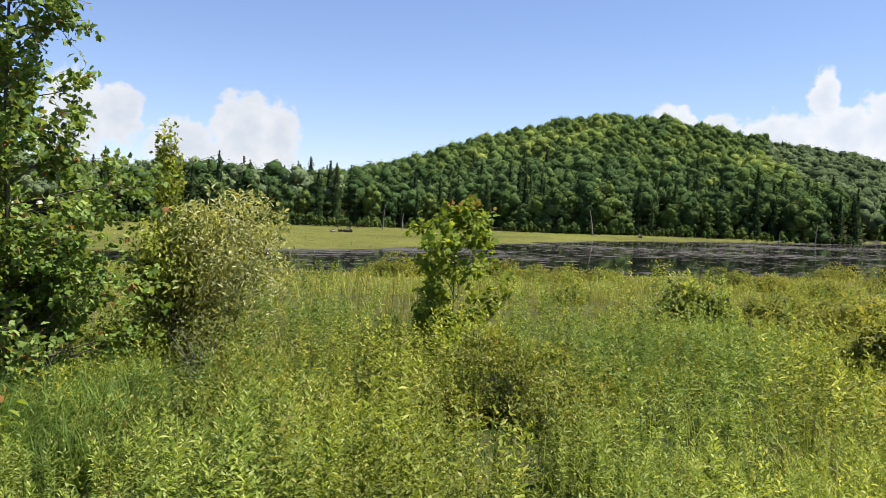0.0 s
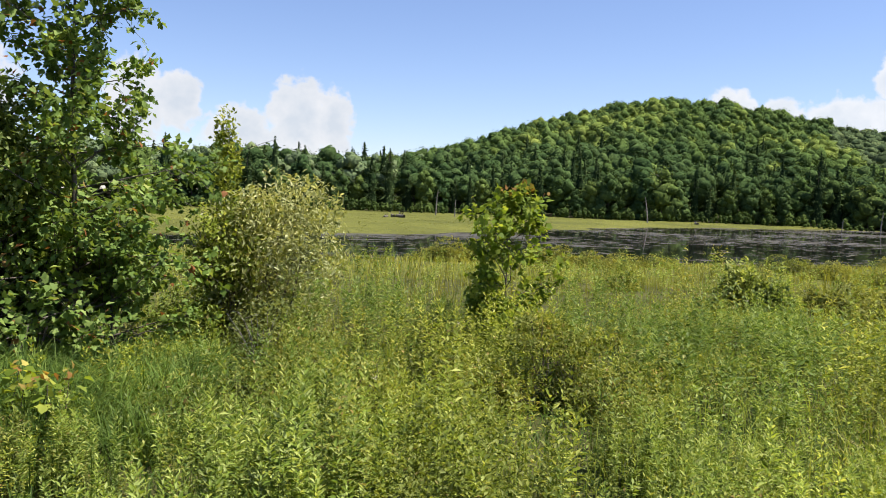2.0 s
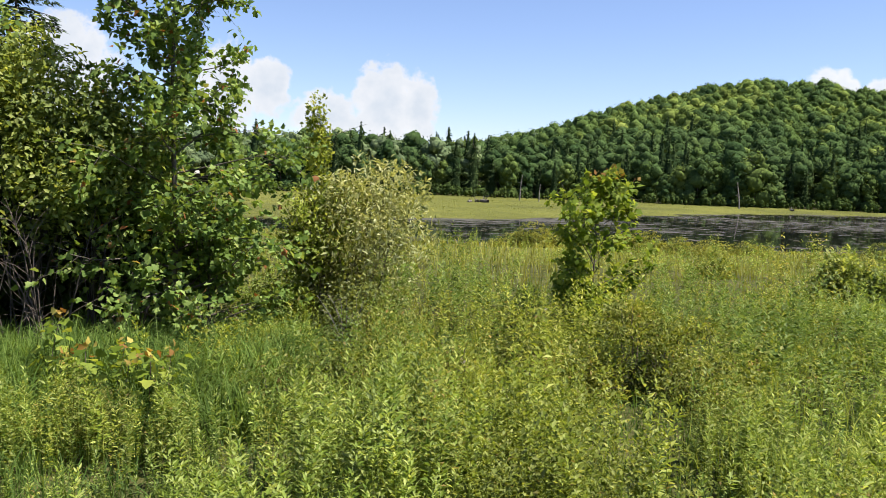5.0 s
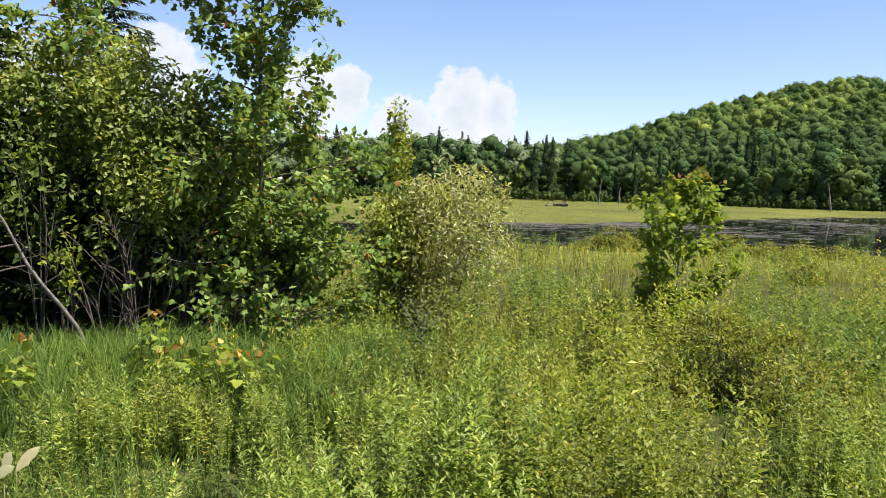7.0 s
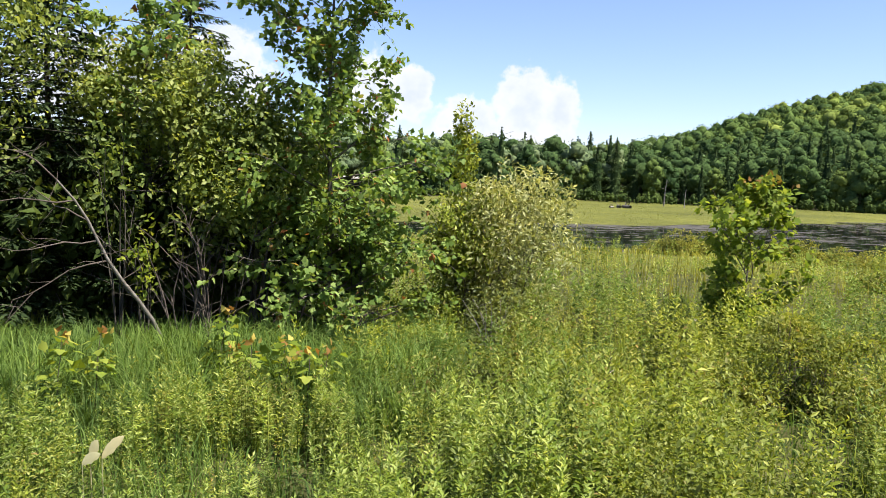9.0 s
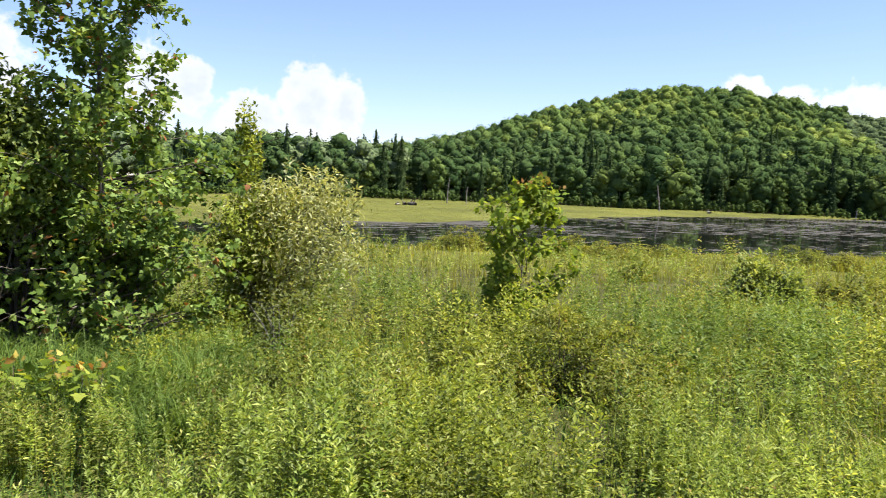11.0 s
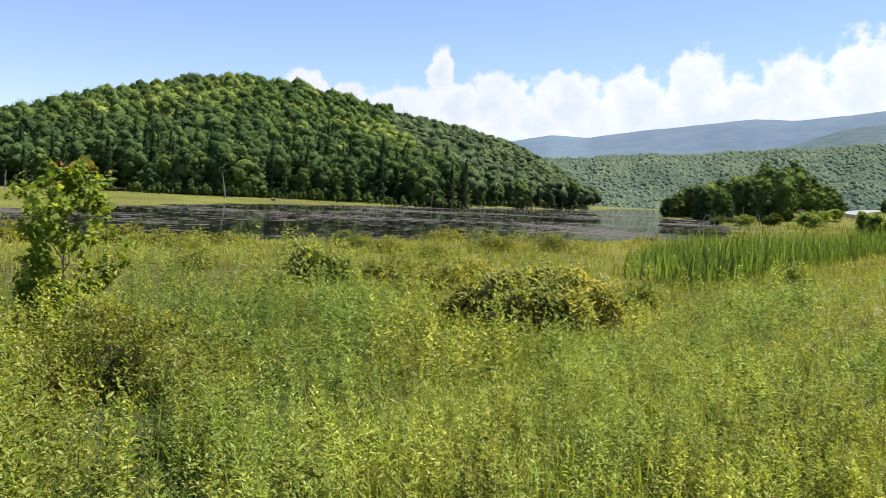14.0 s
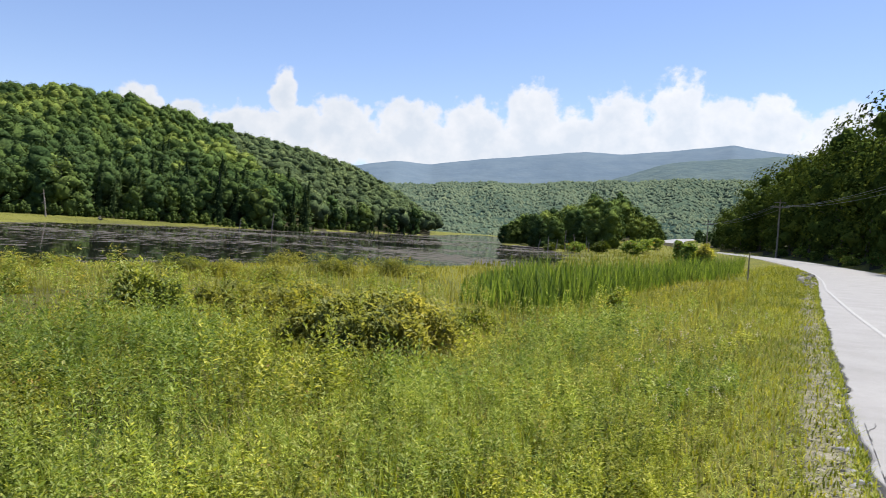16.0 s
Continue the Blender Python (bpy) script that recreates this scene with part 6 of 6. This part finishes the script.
hx, hy = edge_at(np.array([46.0]), 1.0)
head_wall = put("culvert_head", float(hx[0]), float(hy[0]), -30, "pale concrete culvert head beside a washed-out gully", "culvert", z=1.22)
slab = obj("slab", box(2.6, 0.35, 0.3, 0.04), "gravel", head_wall, "pale concrete slab")
for i in range(46):
    s, o = rng.uniform(44, 74), rng.uniform(0.05, 1.1)
    x, y = edge_at(np.array([s]), o)
    r0 = rng.uniform(0.08, 0.28)
    bm = bmesh.new()
    bmesh.ops.create_icosphere(bm, subdivisions=2, radius=r0)
    for vert in bm.verts:
        vert.co *= 1 + 0.28 * noise.noise(vert.co / r0 * 1.3 + Vector((i * 3.1, 0, 0)))
        vert.co.z *= 0.7
    me = bpy.data.meshes.new("stone")
    bm.to_mesh(me)
    bm.free()
    st = obj("stone", me, "asphalt_edge" if i % 3 else "gravel")
    st.matrix_world = pose(float(x[0]), float(y[0]), float(height(x, y)[0]) + r0 * 0.3, 0, 0, i * 37)
    tagged(st, "dark angular stone along the washed-out road edge", "stone", "roadside stones")

POLES = [(119.03, 186, 12.2), (114.63, 282, 9.6), (128.5, 95, 11.5)]
tops = []
for a, r, h in POLES:
    x, y = polar(a, r)
    z0 = 3.0 + r * math.tan(radians(-0.31 if r < 200 and r > 100 else (-0.06 if r > 200 else -0.5)))
    root = put("utility_pole", x, y, -25, "weathered wooden utility pole with a crossarm beside the road", "utility pole", "utility poles", z0)
    v, f = tube(np.array([(0, 0, -3.0), (0, 0, 0), (0, 0, h * 0.5), (0, 0, h)]), [0.19, 0.18, 0.16, 0.13], 10)
    obj("shaft", mesh_np("shaft", v, [*f, np.arange(30, 40)[None]], True), "post", root)
    arm = obj("crossarm", box(0.16, 3.8, 0.2, 0.015), "post", root)
    arm.location = (0.14, 0, h - 1.6)
    arm2 = obj("crossarm", box(0.14, 2.4, 0.18, 0.015), "post", root)
    arm2.location = (0.14, 0, h - 0.6)
    for oy in (-1.35, -0.5, 0.5, 1.35):
        v, f = tube(np.array([(0.14, oy, h - 1.53), (0.14, oy, h - 1.45), (0.14, oy, h - 1.36), (0.14, oy, h - 1.33)]), [0.03, 0.06, 0.05, 0.01], 8)
        knob = obj("insulator", mesh_np("insulator", v, f, True), "glass_insulator", arm)
        knob.location = (-0.14, 0, 1.6 - h)
    tops.append([root.matrix_world @ Vector((0.14, oy, h - 1.36)) for oy in (-1.35, 0.5, 1.35)])
for i, j in ((0, 1), (2, 0)):
    for p, q in zip(tops[i], tops[j]):
        k = np.linspace(0, 1, 16)[:, None]
        line = np.array(p) * (1 - k) + np.array(q) * k - np.array([0, 0, 1]) * (4 * k * (1 - k)) * 1.1
        v, f = tube(line, 0.022, 5)
        tagged(obj("overhead_wire", mesh_np("overhead_wire", v, f, True), "wire"), "thin dark overhead wire between utility poles", "wire", "overhead wires")

# loose pieces of the broken pavement edge, parts of the road
for i in range(60):
    s, o = rng.uniform(3.2, 16), 0.02 + abs(rng.normal(0, 0.11))
    x, y = edge_at(np.array([s]), o)
    n = rng.integers(4, 7)
    ang = np.sort(rng.random(n)) * 2 * math.pi
    rad = rng.uniform(0.03, 0.10) * rng.uniform(0.7, 1.2, n)
    ring = np.stack([rad * np.cos(ang), rad * np.sin(ang), 0 * ang], 1)
    v = np.concatenate([ring + np.array([0, 0, 0.012]), ring * 1.1 - np.array([0, 0, 0.02])])
    f = [np.arange(n)[None], np.stack([np.arange(n), np.arange(n) + n, (np.arange(n) + 1) % n + n, (np.arange(n) + 1) % n], 1)[:, ::1]]
    ch = obj("pavement_piece", mesh_np("pavement_piece", v, f), "asphalt", road)
    ch.matrix_world = pose(float(x[0]), float(y[0]), 1.362, rng.normal(0, 5), rng.normal(0, 5), 0)

# dark cracks along the crumbling edge
for i in range(26):
    s0, o0 = rng.uniform(3.0, 8.5), -rng.uniform(-0.02, 0.1)
    m_ = 9
    dr = rng.uniform(-1, 1)
    s = s0 + np.linspace(0, rng.uniform(0.25, 0.8), m_) + rng.normal(0, 0.01, m_)
    o = o0 + dr * 0.1 * np.linspace(0, 1, m_) + np.cumsum(rng.normal(0, 0.012, m_))
    w = rng.uniform(0.006, 0.013) * np.sin(np.linspace(0.5, math.pi - 0.5, m_)) * rng.uniform(0.6, 1.3, m_)
    xa, ya = edge_at(s, np.minimum(o + w, -0.07))
    xb, yb = edge_at(s, np.minimum(o - w, -0.075))
    zz = road_z(s) - 0.08 * np.minimum(o, 0) / (ROAD_W / 2) * 0 + 0.006
    v = np.stack([np.stack([xa, ya, zz], 1), np.stack([xb, yb, zz], 1)], 1)
    obj("crack", mesh_np("crack", v, grid_faces(m_, 2)), "asphalt_edge", road)
m_ = rs < 60
lip = [np.stack([*edge_at(rs[m_], jag[m_] + q), road_z(rs[m_]) + z_], 1) for q, z_ in ((0.02, -0.03), (0.006, -0.008), (-0.003 - 0.008 * np.abs(np.sin(rs[m_] * 5.1)), 0.005))]
obj("broken_lip", mesh_np("broken_lip", np.stack(lip, 1), grid_faces(int(m_.sum()), 3)), "asphalt_edge", road)

# gravel on the shoulder
n = 6500
s, o = rng.uniform(2.5, 34, n) ** 1.0, 0.05 + np.abs(rng.normal(0.38, 0.2, n))
x, y = edge_at(s, o)
z = height(x, y) + 0.012
size = rng.uniform(0.004, 0.012, n) * np.interp(s, [2, 30], [1, 1.6])
base = np.array([(1, 0, 0), (-0.5, 0.87, 0), (-0.5, -0.87, 0), (0.1, 0.1, 0.8), (0, 0, -0.6)])
v = np.stack([x, y, z], 1)[:, None] + base[None] * size[:, None, None] * rng.uniform(0.6, 1.3, (n, 5, 1))
tri = np.array([(0, 1, 3), (1, 2, 3), (2, 0, 3), (1, 0, 4), (2, 1, 4), (0, 2, 4)])
tagged(obj("shoulder_gravel", mesh_np("shoulder_gravel", v, (np.arange(n)[:, None, None] * 5 + tri[None]).reshape(-1, 3)), "gravel"), "loose pale gravel on the road shoulder", "gravel", kind="stuff")

# lily pads and floating weed in drifts
n = 6000
a_, r_ = np.radians(rng.uniform(38, 104, n)), (45 ** 1.2 + (240 ** 1.2 - 45 ** 1.2) * rng.random(n)) ** (1 / 1.2)
x, y = r_ * np.sin(a_), r_ * np.cos(a_)
lk = to_lake(x, y)
m = (lk < -0.5) & (fbm(x, y, 0.09, 2.5) + np.interp(-lk, [0, 8, 20], [1.2, 0.6, -0.1]) + rng.normal(0, 0.3, n) > 0.35)
x, y, r_ = x[m], y[m], r_[m]
n = len(x)
ang = np.linspace(0, 2 * math.pi, 7)[:-1]
rad = rng.uniform(0.1, 0.3, n) * np.interp(r_, [45, 240], [1, 3.0])
v = np.stack([x, y, rng.uniform(0.008, 0.02, n)], 1)[:, None] + np.stack([np.cos(ang), np.sin(ang), 0.02 * np.sin(ang * 2)], 1)[None] * rad[:, None, None] * rng.uniform(0.8, 1.2, (n, 6, 1))
tagged(obj("lily_pads", mesh_np("lily_pads", v, np.arange(n * 6).reshape(n, 6)), "pad"), "floating lily pads and weed in drifts on the lake", "lily pads", kind="stuff")

# low bushes at the forest's foot
for s, o, w, h in ((112, 4.5, 3.0, 1.8), (126, 5.5, 3.5, 2.4), (139, 4.5, 3.0, 1.7), (150, 5.5, 3.6, 2.6), (164, 5.0, 3.0, 2.0), (178, 5.5, 3.6, 2.4), (194, 5.0, 3.4, 2.0), (98, 5.0, 2.6, 1.5)):
    x, y = edge_at(np.array([s + 0.0]), -ROAD_W - o)
    shrub("forest_edge_bush", math.degrees(math.atan2(x[0], y[0])), math.hypot(x[0], y[0]), w, h, 1400, 0.34, "maple", "leafy bush at the foot of the roadside forest", 5, "twig", "leaf", 0.6, 0.0, 20, 0.2, group="bushes at the forest's foot", category="bush")

# small lilac and white flower heads on the verge and in the meadow
x1, y1, d1 = place(90, 111, 121, 7, 22, 1.5, 1.2, 5)
x2, y2, d2 = place(14, 50, 90, 7, 26, 1.6)
x, y = np.concatenate([x1, x2]), np.concatenate([y1, y2])
z = height(x, y) + np.concatenate([np.interp(d1, [1.8, 3, 6], [0.35, 0.5, 0.8]), 0.85 + 0 * x2])
c = np.repeat(np.stack([x, y, z], 1), 9, 0) + rng.normal(0, 0.018, (len(x) * 9, 3))
v, f = leaves(c, rand_unit(len(c), 0.8), rand_unit(len(c), 1.0), 0.022, 0.014)
tagged(obj("flower_heads", mesh_np("flower_heads", v, f), "blossom"), "small pale lilac flower heads above the grass", "flowers", kind="stuff")

# bushes and young trees between the cattails and the knoll
for a, r, w, h, mt in ((109.9, 158, 4.5, 3.4, "maple"), (110.6, 190, 5.0, 3.6, "maple"), (107.8, 172, 5.0, 2.6, "shrub_dark"), (106.0, 178, 5.0, 2.2, "maple"), (113.2, 122, 3.0, 3.3, "maple"), (113.9, 117, 3.2, 3.3, "maple"), (114.7, 112, 3.2, 3.0, "marsh_leaf"), (104.6, 186, 5.0, 2.0, "shrub_dark"), (114.6, 112, 3.0, 1.9, "herb_yellow"), (111.4, 205, 4.0, 2.6, "maple")):
    shrub("roadside_bush", a, r, w, h, 1500, 0.42, mt, "rounded green bush between the lake and the road", 5, "twig", "leaf", 0.6, 0.0, 22, 0.2, group="bushes by the road", category="bush")
